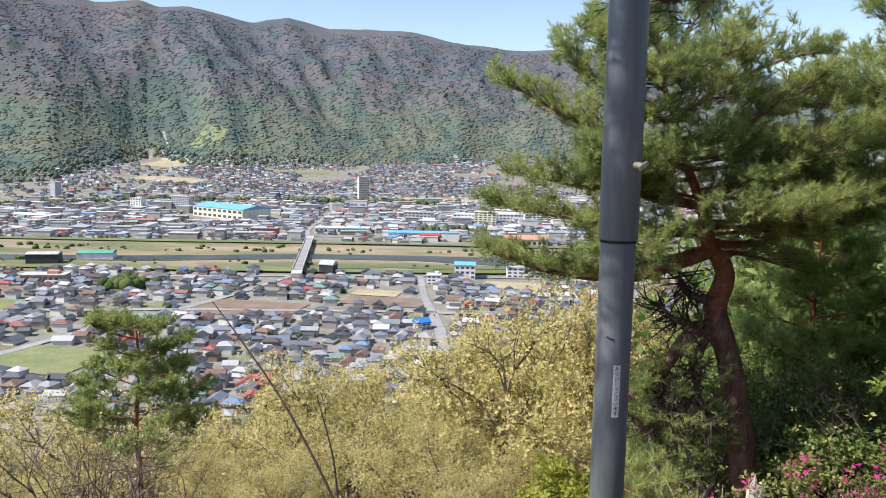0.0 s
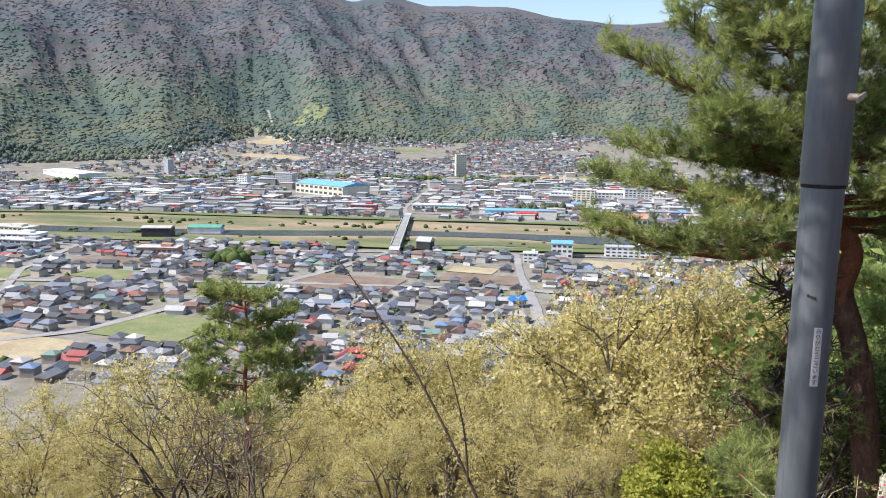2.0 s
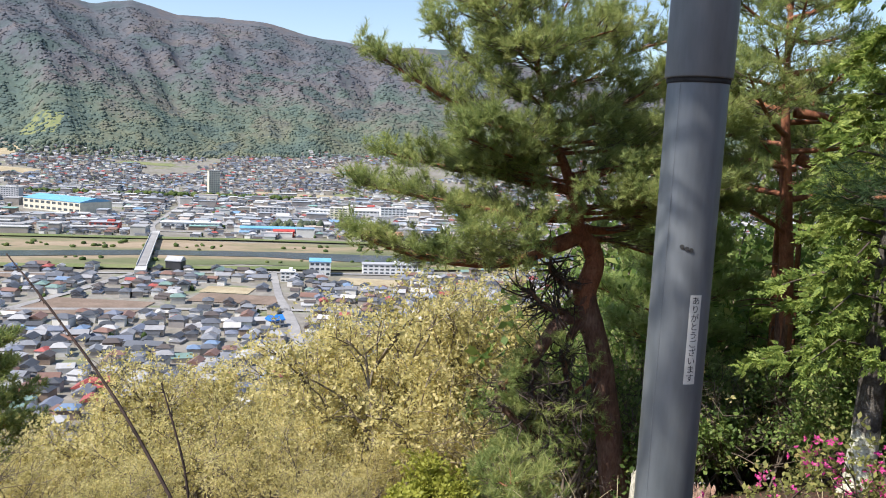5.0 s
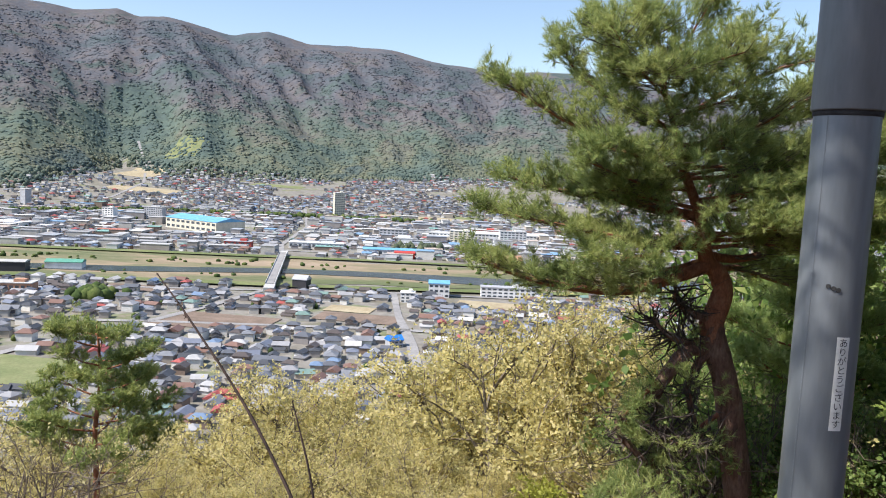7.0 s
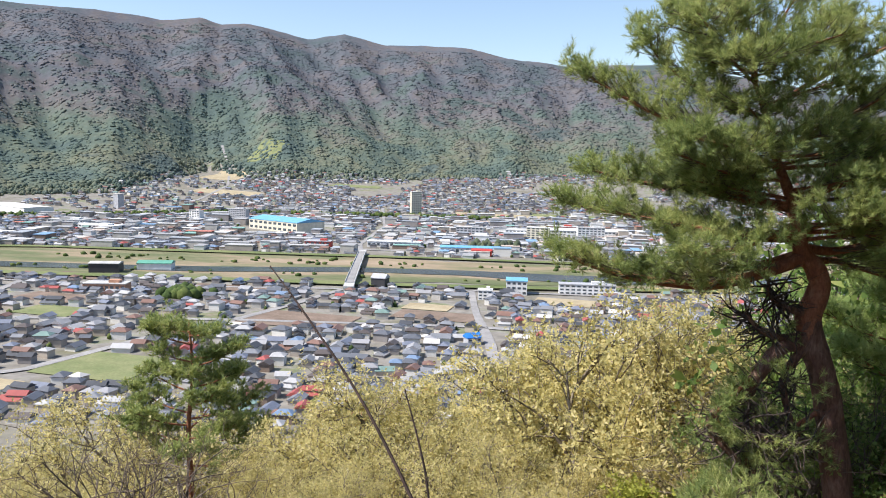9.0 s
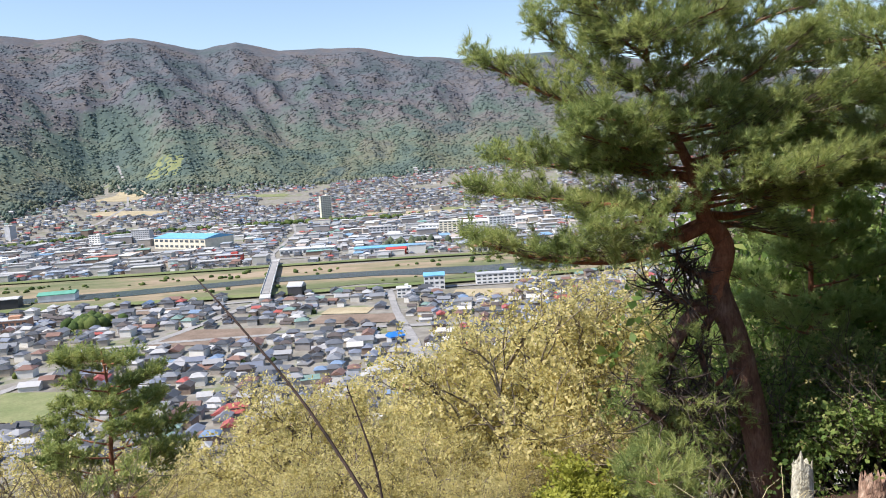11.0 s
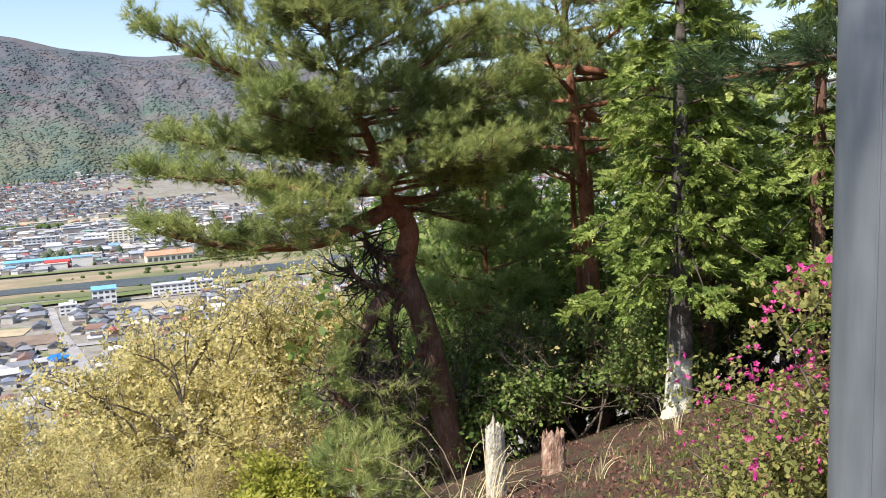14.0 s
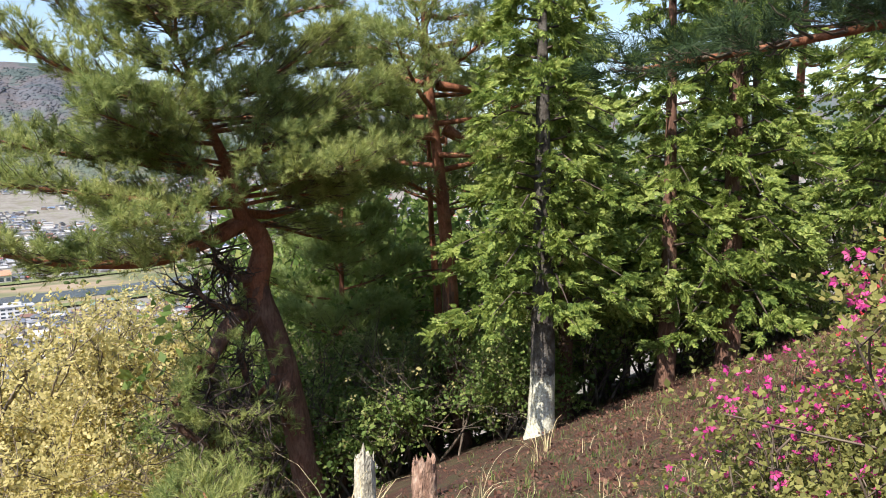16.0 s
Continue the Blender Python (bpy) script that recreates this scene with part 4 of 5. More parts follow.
def lathe(profile, sides=48):
    v = [(r * math.cos(2 * math.pi * j / sides), r * math.sin(2 * math.pi * j / sides), z) for r, z in profile for j in range(sides)]
    f = [(i * sides + j, i * sides + (j + 1) % sides, (i + 1) * sides + (j + 1) % sides, (i + 1) * sides + j) for i in range(len(profile) - 1) for j in range(sides)]
    return v, f


def wrap(me, radius, angle):
    """Lays a flat mesh (x across, z up) round the pole at an angle."""
    for p in me.vertices:
        a = angle + p.co.x / radius
        r = radius + p.co.y
        p.co = (r * math.cos(a), r * math.sin(a), p.co.z)


def build_pole():
    z0 = land_at(*POLE) - 0.15
    root = thing("metal_pole", (*POLE, z0), "weathered grey galvanised steel pole with a thank-you sticker", "pole")
    seam = 1.716 - z0
    part("lower_tube", mesh_list("lower_tube", *lathe([(R_LOW, 0), (R_LOW, seam + .1)])), M["zinc"], root, smooth=True)
    part("upper_tube", mesh_list("upper_tube", *lathe([(R_LOW + .0005, seam + .006), (R_UP - .001, seam + .006), (R_UP, seam + .009), (R_UP, 4.9), (0.002, 4.93)])), M["zinc"], root, "upper sleeve of the pole", smooth=True)
    part("joint", mesh_list("joint", *lathe([(R_LOW + .0008, seam - .003), (R_LOW + .002, seam), (R_LOW + .002, seam + .007)])), M["dark_gap"], root, "dark joint ring")
    # weld line down the tube
    me = mesh_list("weld_line", [(-.0016, .0001, 0), (.0016, .0001, 0), (.001, .0006, 0), (-.001, .0006, 0), (-.0016, .0001, seam), (.0016, .0001, seam), (.001, .0006, seam), (-.001, .0006, seam)], [(0, 1, 5, 4), (1, 2, 6, 5), (2, 3, 7, 6), (3, 0, 4, 7)])
    wrap(me, R_LOW, radians(-148))
    part("weld_line", me, M["zinc"], root)
    # clamp screw high on the pole, and its holes lower down
    bm = bmesh.new()
    bmesh.ops.create_cone(bm, cap_ends=True, segments=10, radius1=.011, radius2=.009, depth=.03, matrix=Matrix.Translation((R_UP + .012, 0, 0)) @ Matrix.Rotation(math.pi / 2, 4, "Y"))
    bmesh.ops.create_cube(bm, size=1, matrix=Matrix.Translation((R_UP + .03, 0, 0)) @ Matrix.Rotation(.5, 4, "X") @ Matrix.Diagonal((.006, .036, .012, 1)))
    bmesh.ops.rotate(bm, verts=bm.verts, matrix=Matrix.Rotation(radians(-55), 3, "Z"))
    bmesh.ops.translate(bm, verts=bm.verts, vec=(0, 0, seam + .225))
    part("clamp_screw", bm, M["brass"], root, "pale wing screw")
    for a, dz in ((-118, -.281), (-109, -.284), (-101, -.286)):
        bm = bmesh.new()
        bmesh.ops.create_cone(bm, cap_ends=True, segments=10, radius1=.0042, radius2=.0035, depth=.003, matrix=Matrix.Translation((R_LOW + .0008, 0, 0)) @ Matrix.Rotation(math.pi / 2, 4, "Y"))
        bmesh.ops.rotate(bm, verts=bm.verts, matrix=Matrix.Rotation(radians(a), 3, "Z"))
        bmesh.ops.translate(bm, verts=bm.verts, vec=(0, 0, seam + dz))
        part("rivet", bm, M["dark_gap"], root)
    # sticker
    ang, top, bot, w = radians(-83), 1.352 - z0, 1.193 - z0, .0105
    xs = [(-w + 2 * w * i / 6) for i in range(7)]
    v = [(x, .0007, z) for z in (bot, top) for x in xs] + [(x, .0001, z) for z in (bot, top) for x in xs]
    f = [(i, i + 1, 8 + i, 7 + i) for i in range(6)] + [(0, 7, 21, 14), (6, 20, 27, 13)]
    me = mesh_list("sticker", v, f)
    wrap(me, R_LOW, ang)
    st = part("sticker", me, M["label_white"], root, "white vertical sticker")
    chars = "ありがとうございます"
    step = (top - bot - .006) / len(chars)
    for i, ch in enumerate(chars):
        cu = bpy.data.curves.new("glyph", "FONT")
        cu.body, cu.size, cu.align_x, cu.align_y, cu.resolution_u = ch, step * 1.02, "CENTER", "CENTER", 2
        tmp = new("glyph", cu)
        bpy.context.view_layer.update()
        me = bpy.data.meshes.new_from_object(tmp.evaluated_get(bpy.context.evaluated_depsgraph_get()))
        bpy.data.objects.remove(tmp)
        zc = top - .003 - step * (i + .5)
        for p in me.vertices:
            p.co = (p.co.x, .0011, p.co.y + zc)
        wrap(me, R_LOW, ang)
        me.materials.clear()
        part("letter", me, M["ink"], st)
    return root


build_pole()


# ---- azaleas ----
def azalea_shapes(rng):
    pv, pf = [], []
    for i in range(5):
        a = 2 * np.pi * i / 5
        c, s = np.cos(a), np.sin(a)
        for lx, ly, lz in ((0.05, 0, 0.0), (.55, -.33, .5), (1.0, 0, .62), (.55, .33, .5)):
            pv.append((lx * c - ly * s, lx * s + ly * c, lz))
        pf.append((4 * i, 4 * i + 1, 4 * i + 2, 4 * i + 3))
    return np.array(pv), np.array(pf)


def azalea(x, y, height, r, petal, label, seed, flowers=170, clumps=900):
    rng = np.random.default_rng(seed)
    z0 = land_at(x, y) - .05
    root = thing("azalea_bush", (x, y, z0), label, "azalea bush")
    chunks, ends = [], []
    for s in range(48):
        an, k = rng.uniform(0, 6.28), rng.uniform(0, 1) ** .5
        e = np.array([np.cos(an) * r * k, np.sin(an) * r * k, height * (1 - .35 * k * k) * rng.uniform(.7, 1.02)])
        m = e * np.array([.45, .45, .5]) + rng.normal(size=3) * .05
        chunks.append(tube([(0, 0, 0), m, e], [.011, .007, .003], 4))
        for j in range(9):
            t = rng.uniform(.35, 1)
            p = m * 2 * t if t < .5 else m + (e - m) * (2 * t - 1)
            q = p + rng.normal(size=3) * np.array([.13, .13, .09]) + np.array([0, 0, .08])
            chunks.append(tube([p, (p + q) / 2 + rng.normal(size=3) * .01, q], [.004, .003, .002], 3))
            ends.append((q, q - p))
    tagged(part("stem_mass", mesh_np("stem_mass", *join(chunks)), M["twig"], root), kind="stuff")
    lv, lf = leaf_clump(6, .9, rng)
    idx = rng.integers(len(ends), size=clumps)
    pos = np.array([ends[i][0] for i in idx]) + rng.normal(size=(clumps, 3)) * .05
    ax = np.array([ends[i][1] for i in idx]) + np.array([0, 0, .1])
    part("foliage", mesh_np("foliage", *scatter(lv, lf, pos, ax, .022 * rng.uniform(.7, 1.4, clumps), rng)), M["azalea_leaf"], root)
    fv, ff = azalea_shapes(rng)
    top = sorted(range(len(ends)), key=lambda i: -ends[i][0][2] - .6 * np.hypot(*ends[i][0][:2]))[:max(60, flowers // 4)]
    idx = [top[i] for i in (rng.uniform(0, 1, flowers) ** 1.4 * len(top)).astype(int)]
    pos = np.array([ends[i][0] for i in idx]) + rng.normal(size=(flowers, 3)) * .03 + np.array([0, 0, .015])
    ax = np.array([ends[i][0] - np.array([0, 0, height * .4]) for i in idx]) + rng.normal(size=(flowers, 3)) * .5
    tagged(part("bloom", mesh_np("bloom", *scatter(fv, ff, pos, ax, .0125 * rng.uniform(.7, 1.3, flowers), rng)), M[petal], root, "open five-petalled flowers"), kind="stuff")
    return root


azalea(1.72, 2.43, 1.68, .55, "petal_magenta", "azalea bush in full magenta bloom", 51, 1900, 7500)
azalea(2.75, 3.0, 1.35, .45, "petal_red", "azalea bush with red and pink flowers", 52, 480, 4200)
azalea(2.95, 2.7, 1.3, .5, "petal_magenta", "low azalea bush with few magenta flowers", 53, 300, 3000)
azalea(2.3, 2.4, 1.7, .5, "petal_magenta", "azalea bush in full magenta bloom", 54, 900, 5000)
azalea(1.66, 2.18, 1.0, .32, "petal_magenta", "small azalea bush with magenta flowers", 55, 380, 3000)
azalea(1.66, 2.86, 1.2, .34, "petal_magenta", "leafy azalea bush with scattered flowers beside the pole", 56, 240, 4800)
azalea(1.66, 2.4, 1.3, .34, "petal_magenta", "leafy azalea bush with scattered flowers beside the pole", 57, 360, 4200)


# ---- bare thorny twig ----
def thorn_twig():
    x0, y0 = -.3, 3.05
    z0 = land_at(x0, y0) - .05
    rng = np.random.default_rng(5)
    root = thing("bare_sapling", (x0, y0, z0), "bare dark thorny sapling with two twigs", "sapling")
    main = [(0, 0, 0), (-.1, .05, .65), (-.38, .15, 1.25), (-.69, .3, 1.74), (-.99, .45, 2.08), (-1.2, .57, 2.28)]
    side = [(-.38, .14, 1.24), (-.42, .2, 1.52), (-.52, .26, 1.84)]
    part("stem", mesh_np("stem", *tube(main, [.009, .0085, .0075, .006, .0045, .0025], 7, .12, 2)), M["dark_twig"], root, smooth=True)
    part("twig", mesh_np("twig", *tube(side, [.0065, .005, .0026], 6, .12, 3)), M["dark_twig"], root, smooth=True)
    ch = []
    for line in (main, side):
        a = np.array(line)
        for k in range(48 if line is main else 20):
            t = rng.uniform(.15, 1) * (len(a) - 1)
            i = min(int(t), len(a) - 2)
            p = a[i] + (a[i + 1] - a[i]) * (t - i)
            d = rng.normal(size=3)
            d /= np.linalg.norm(d)
            ch.append(tube([p, p + d * .010, p + d * .02], [.003, .002, .0006], 4))
    tagged(part("thorn_mass", mesh_np("thorn_mass", *join(ch)), M["dark_twig"], root), kind="stuff")


M["dark_twig"] = surface("dark_twig_bark", [(0.35, (0.035, 0.025, 0.02)), (0.65, (0.09, 0.06, 0.05))], 12, 60, .85, bump=.5, depth=.003)
thorn_twig()


# ---- grass, fallen needles ----
def blades(spots, length, width, arch, rng, per=12):
    v, f = [], []
    for x, y in spots:
        z = land_at(x, y) - .03
        for k in range(per):
            an = rng.uniform(0, 6.28)
            l = length * rng.uniform(.5, 1.15)
            d = np.array([np.cos(an), np.sin(an), 0])
            s = np.array([-d[1], d[0], 0]) * width
            p = np.array([x, y, z]) + rng.normal(size=3) * np.array([.06, .06, 0])
            a = arch * rng.uniform(.4, 1.2)
            b = len(v)
            for i in range(6):
                t = i / 5
                c = p + d * l * a * t ** 1.8 + np.array([0, 0, l * (t - a * .75 * t ** 3.2)])
                w = 1 - t * .85
                v += [c - s * w, c + s * w]
            for i in range(5):
                f.append((b + 2 * i, b + 2 * i + 1, b + 2 * i + 3, b + 2 * i + 2))
    return np.array(v), np.array(f)


rng = np.random.default_rng(17)
for i, (x, y, n, l) in enumerate([(1.75, 6.2, 6, 1.25), (2.15, 6.9, 7, 1.5), (1.45, 5.6, 4, 1.0), (2.6, 7.4, 6, 1.2), (.9, 6.4, 5, 1.0), (-.3, 6.8, 4, 1.0), (2.9, 8.6, 6, 1.0), (4.4, 8.3, 4, .8), (7.2, 10.6, 6, .9), (6.2, 9.6, 5, .8)]):
    me = mesh_np("dry_grass", *blades([(x, y)], l, .0075, .75, rng, n * 2))
    tagged(part("dry_grass", me, M["dry_grass"]), "tall dry arching grass stalks", "grass", "dry grass tufts")
spots = [(rng.uniform(-4, 14), 0) for _ in range(1500)]
spots = [(x, 3.4 + .45 * x + rng.exponential(2.1) * (1 if rng.random() < .75 else -1)) for x, _ in spots]
spots = [(x, y) for x, y in spots if math.hypot(x + .2, y - 1) > 1.0]
tagged(part("grass", mesh_np("grass", *blades(spots[:750], .2, .006, .6, rng, 9)), M["green_grass"]), "short green grass on the path's edge", "grass", kind="stuff")
tagged(part("dry_grass_patch", mesh_np("dry_grass_patch", *blades(spots[750:880], .28, .004, .8, rng, 7)), M["dry_grass"]), "dry yellow grass along the path", "grass", kind="stuff")
n = 30000
lx = rng.uniform(-3, 16, n)
ly = 3.2 + .5 * lx + rng.normal(size=n) * 2.9
lz = land(lx, ly) + .05 * fbm(lx * .9, ly * .9, 3, 4) + .012
nv, nf = needle_tuft(4, 1.4, .03, rng)
an = rng.uniform(0, 6.28, n)
tagged(part("fallen_needles", mesh_np("fallen_needles", *scatter(nv, nf, np.stack([lx, ly, lz], -1), np.stack([np.cos(an), np.sin(an), rng.uniform(-.1, .25, n)], -1), rng.uniform(.06, .16, n), rng)), M["dead_needle"]), "reddish fallen needles and twigs on the path", "needle litter", kind="stuff")
lv, lf = leaf_clump(3, 1.0, rng)
n = 7000
lx = rng.uniform(-1, 15, n)
ly = 3.4 + .5 * lx + rng.normal(size=n) * 2.9
lz = land(lx, ly) + .05 * fbm(lx * .9, ly * .9, 3, 4) + .012
tagged(part("fallen_leaves", mesh_np("fallen_leaves", *scatter(lv, lf, np.stack([lx, ly, lz], -1), rng.normal(size=(n, 3)) + np.array([0, 0, 1.5]), rng.uniform(.03, .08, n), rng)), M["dead_needle"]), "brown fallen leaves on the path", "leaf litter", kind="stuff")


# ---- valley: water, banks, fields, roads ----
M["water"] = surface("river_water", [(0.35, (0.05, 0.07, 0.08)), (0.65, (0.09, 0.11, 0.12))], .01, .2, .12, bump=.15, depth=.3, source="World", fine_mix=.1, spec=.5)
M["bank"] = surface("river_bank_grass", [(0.36, (0.12, 0.14, 0.065)), (0.47, (0.18, 0.175, 0.095)), (0.55, (0.27, 0.215, 0.14)), (0.7, (0.34, 0.265, 0.19))], .012, .15, .95, bump=0, source="World", stretch=(.5, 1.6, 1), fine_mix=.3)
M["levee"] = surface("levee_grass", [(0.35, (0.11, 0.145, 0.05)), (0.65, (0.18, 0.2, 0.085))], .02, .3, .95, bump=0, source="World")
M["soil"] = surface("ploughed_soil", [(0.35, (0.16, 0.12, 0.09)), (0.65, (0.24, 0.18, 0.14))], .05, .6, .95, bump=0, source="World")
M["field"] = surface("green_field", [(0.35, (0.15, 0.18, 0.075)), (0.65, (0.22, 0.23, 0.11))], .05, .6, .95, bump=0, source="World")
M["tan"] = surface("stubble_field", [(0.35, (0.32, 0.26, 0.16)), (0.65, (0.42, 0.36, 0.24))], .05, .6, .95, bump=0, source="World")
M["road"] = surface("pale_road", [(0.35, (0.24, 0.235, 0.23)), (0.65, (0.33, 0.32, 0.31))], .05, .6, .9, bump=0, source="World")
M["concrete"] = surface("grey_concrete", [(0.35, (0.4, 0.4, 0.39)), (0.65, (0.52, 0.52, 0.5))], .1, 1, .9, bump=0)


def strip(name, line, widths, dz, mat, label, category, kind="structure"):
    """Flat band along a line on the valley floor."""
    t = np.linspace(0, len(line) - 1, 60)
    a = np.array(line, float)
    x, y = np.interp(t, np.arange(len(a)), a[:, 0]), np.interp(t, np.arange(len(a)), a[:, 1])
    w = np.interp(t, np.arange(len(a)), np.broadcast_to(widths, (len(a),)))
    dx, dy = np.gradient(x), np.gradient(y)
    l = np.hypot(dx, dy)
    nx, ny = -dy / l, dx / l
    wob = 1 + .3 * fbm(x / 90, y / 90, 9, 3)
    L = np.stack([x + nx * w / 2 * wob, y + ny * w / 2 * wob], -1)
    R = np.stack([x - nx * w / 2 * wob, y - ny * w / 2 * wob], -1)
    v = np.zeros((120, 3))
    v[0::2, :2], v[1::2, :2] = L, R
    v[:, 2] = land(v[:, 0], v[:, 1]) + dz
    f = np.array([(2 * i, 2 * i + 1, 2 * i + 3, 2 * i + 2) for i in range(59)])
    return tagged(part(name, mesh_np(name, v, f), M[mat]), label, category, kind=kind)


RIVER = [(-1900, 640), (-1100, 790), (-720, 880), (-420, 915), (-235, 965), (-100, 975), (30, 960), (200, 985), (420, 1080), (800, 1200), (1600, 1350)]
strip("river_bank", [(-1900, 700), (-1100, 850), (-720, 945), (-420, 965), (-150, 985), (60, 1000), (220, 1030), (420, 1110), (800, 1220), (1600, 1360)], [330, 290, 260, 240, 230, 205, 200, 190, 190, 190], .5, "bank", "dry tan and green grass along the river", "river bank")
strip("river", RIVER, [60, 55, 45, 40, 40, 55, 70, 60, 60, 60, 60], 1.0, "water", "dark slow river in its grassy bed", "river")
for off, lab in ((-128, "green levee along the river"), (118, "green levee on the town side")):
    strip("levee", [(x, y + off * (1 - .1 * (x > 0))) for x, y in [(-1900, 700), (-1100, 850), (-720, 945), (-420, 965), (-150, 985), (60, 1000), (220, 1030), (420, 1110), (800, 1220), (1600, 1360)]], 22, 2.2, "levee", lab, "levee")
ROADS = [[(-210, 835), (-238, 720), (-262, 640), (-300, 560), (-330, 460), (-420, 380)], [(-80, 850), (-62, 720), (-40, 600), (-30, 520)], [(-900, 800), (-560, 780), (-330, 800), (-80, 845), (120, 850), (300, 880)],
         [(-263, 1113), (-300, 1250), (-330, 1600), (-420, 2000)], [(-1100, 1240), (-600, 1230), (-263, 1180), (100, 1200), (500, 1300)], [(-700, 560), (-460, 600), (-262, 640), (-60, 660), (140, 640)], [(-560, 780), (-520, 640), (-420, 470)],
         [(-700, 1700), (-300, 1700), (100, 1640), (500, 1560)], [(-900, 1950), (-960, 2300), (-1080, 2600), (-1190, 2800)]]
for ln in ROADS:
    strip("road", ln, 8, .8, "road", "pale paved road through the town", "road")
FIELDS = [(-211, 655, 95, 60, "soil"), (-97, 700, 75, 38, "soil"), (-287, 480, 70, 60, "field"), (-110, 740, 45, 30, "tan"), (-330, 795, 90, 30, "soil"), (-430, 640, 60, 40, "field"), (-540, 610, 90, 60, "field"), (-470, 700, 70, 40, "soil"), (-380, 420, 130, 50, "tan"), (-520, 830, 80, 40, "soil"), (20, 800, 60, 40, "tan"),
          (-120, 1930, 220, 60, "tan"), (60, 1960, 200, 50, "field"), (-900, 2150, 200, 90, "tan"), (-1050, 2500, 130, 160, "tan"), (-980, 2700, 120, 120, "field"), (-600, 2450, 160, 60, "field"), (130, 1050, 10, 10, "tan")]
for x, y, w, h, k in FIELDS[:-1]:
    a = math.radians(-8)
    v = []
    for i in range(7):
        for j in range(7):
            px, py = (i / 6 - .5) * w, (j / 6 - .5) * h
            v.append((x + px * math.cos(a) - py * math.sin(a), y + px * math.sin(a) + py * math.cos(a)))
    v = np.array(v)
    z = land(v[:, 0], v[:, 1]) + .6
    f = np.array([(i * 7 + j, i * 7 + j + 1, i * 7 + j + 8, i * 7 + j + 7) for i in range(6) for j in range(6)])
    tagged(part("field", mesh_np("field", np.column_stack([v, z]), f), M[k]), {"soil": "bare brown ploughed field between houses", "field": "green field between houses", "tan": "pale stubble field"}[k], "field", kind="structure")


# ---- bridge ----
def bridge():
    a, b = Vector((-210, 832, FLOOR)), Vector((-263, 1113, FLOOR))
    root = thing("bridge", (a + b) / 2, "pale concrete road bridge over the river", "bridge")
    d = (b - a).normalized()
    ang = math.atan2(d.y, d.x)
    L = (b - a).length
    def box(name, cx, cy, cz, sx, sy, sz, mat="concrete"):
        bm = bmesh.new()
        bmesh.ops.create_cube(bm, size=1, matrix=Matrix.Rotation(ang, 4, "Z") @ Matrix.Translation((cx, cy, cz)) @ Matrix.Diagonal((sx, sy, sz, 1)))
        part(name, bm, M[mat], root)
    box("deck", 0, 0, 5.5, L, 11, 1.4)
    box("roadway", 0, 0, 6.4, L, 7.5, .3, "road")
    for s in (-1, 1):
        box("parapet", 0, s * 5.2, 6.8, L, .5, 1.2)
    for i in range(6):
        box("pier", -L / 2 + L * (i + .5) / 6, 0, 2.4, 2.5, 8, 5)
    for s in (-1, 1):
        box("ramp", s * (L / 2 + 12), 0, 2.9, 26, 11, 5.4)


bridge()

# ---- buildings ----
ROOFS = [(0.0, (0.07, 0.075, 0.085)), (0.16, (0.12, 0.13, 0.15)), (0.32, (0.2, 0.21, 0.23)), (0.46, (0.1, 0.085, 0.08)), (0.56, (0.3, 0.3, 0.31)), (0.66, (0.17, 0.19, 0.24)), (0.74, (0.4, 0.4, 0.4)), (0.82, (0.2, 0.12, 0.095)), (0.89, (0.34, 0.09, 0.08)), (0.925, (0.16, 0.23, 0.34)), (0.945, (0.18, 0.27, 0.24)), (0.965, (0.5, 0.49, 0.47))]
WALLS = [(0.0, (0.46, 0.44, 0.4)), (0.2, (0.64, 0.63, 0.6)), (0.36, (0.36, 0.32, 0.28)), (0.55, (0.46, 0.4, 0.33)), (0.7, (0.28, 0.26, 0.25)), (0.84, (0.68, 0.66, 0.61)), (0.93, (0.24, 0.18, 0.14))]
FLATS = [(0.0, (0.33, 0.33, 0.33)), (0.3, (0.46, 0.46, 0.45)), (0.55, (0.64, 0.64, 0.62)), (0.7, (0.34, 0.37, 0.4)), (0.82, (0.5, 0.42, 0.36)), (0.9, (0.2, 0.34, 0.5)), (0.94, (0.22, 0.4, 0.35)), (0.97, (0.5, 0.2, 0.15))]
M["roof_o"], M["wall_o"] = painted("tiled_roofs", ROOFS, "object", .5), painted("plaster_walls", WALLS, "object", .8)
M["roof_i"], M["wall_i"], M["flat_i"] = painted("far_roofs", ROOFS, "island", .5, .1), painted("far_walls", WALLS, "island", .8, .1), painted("far_flat_roofs", FLATS, "island", .6, .1)
M["pane"] = surface("dark_window_glass", [(0.35, (0.05, 0.06, 0.07)), (0.65, (0.1, 0.12, 0.14))], .3, 2, .15, bump=0, spec=.6)
for nm, c in (("red_roof", (0.5, 0.07, 0.06)), ("blue_sheet", (0.03, 0.2, 0.6)), ("blue_roof", (0.16, 0.4, 0.62)), ("cream", (0.66, 0.62, 0.5)), ("white", (0.75, 0.75, 0.73)), ("grey_wall", (0.42, 0.43, 0.45)), ("black_wall", (0.05, 0.05, 0.055)), ("orange_roof", (0.5, 0.27, 0.17)), ("green_roof", (0.12, 0.34, 0.25)), ("red_wall", (0.5, 0.08, 0.06))):
    M[nm] = surface(nm, [(0.3, tuple(v * .82 for v in c)), (0.7, tuple(min(1, v * 1.12) for v in c))], .15, 1.5, .6, bump=0, fine_mix=.15)


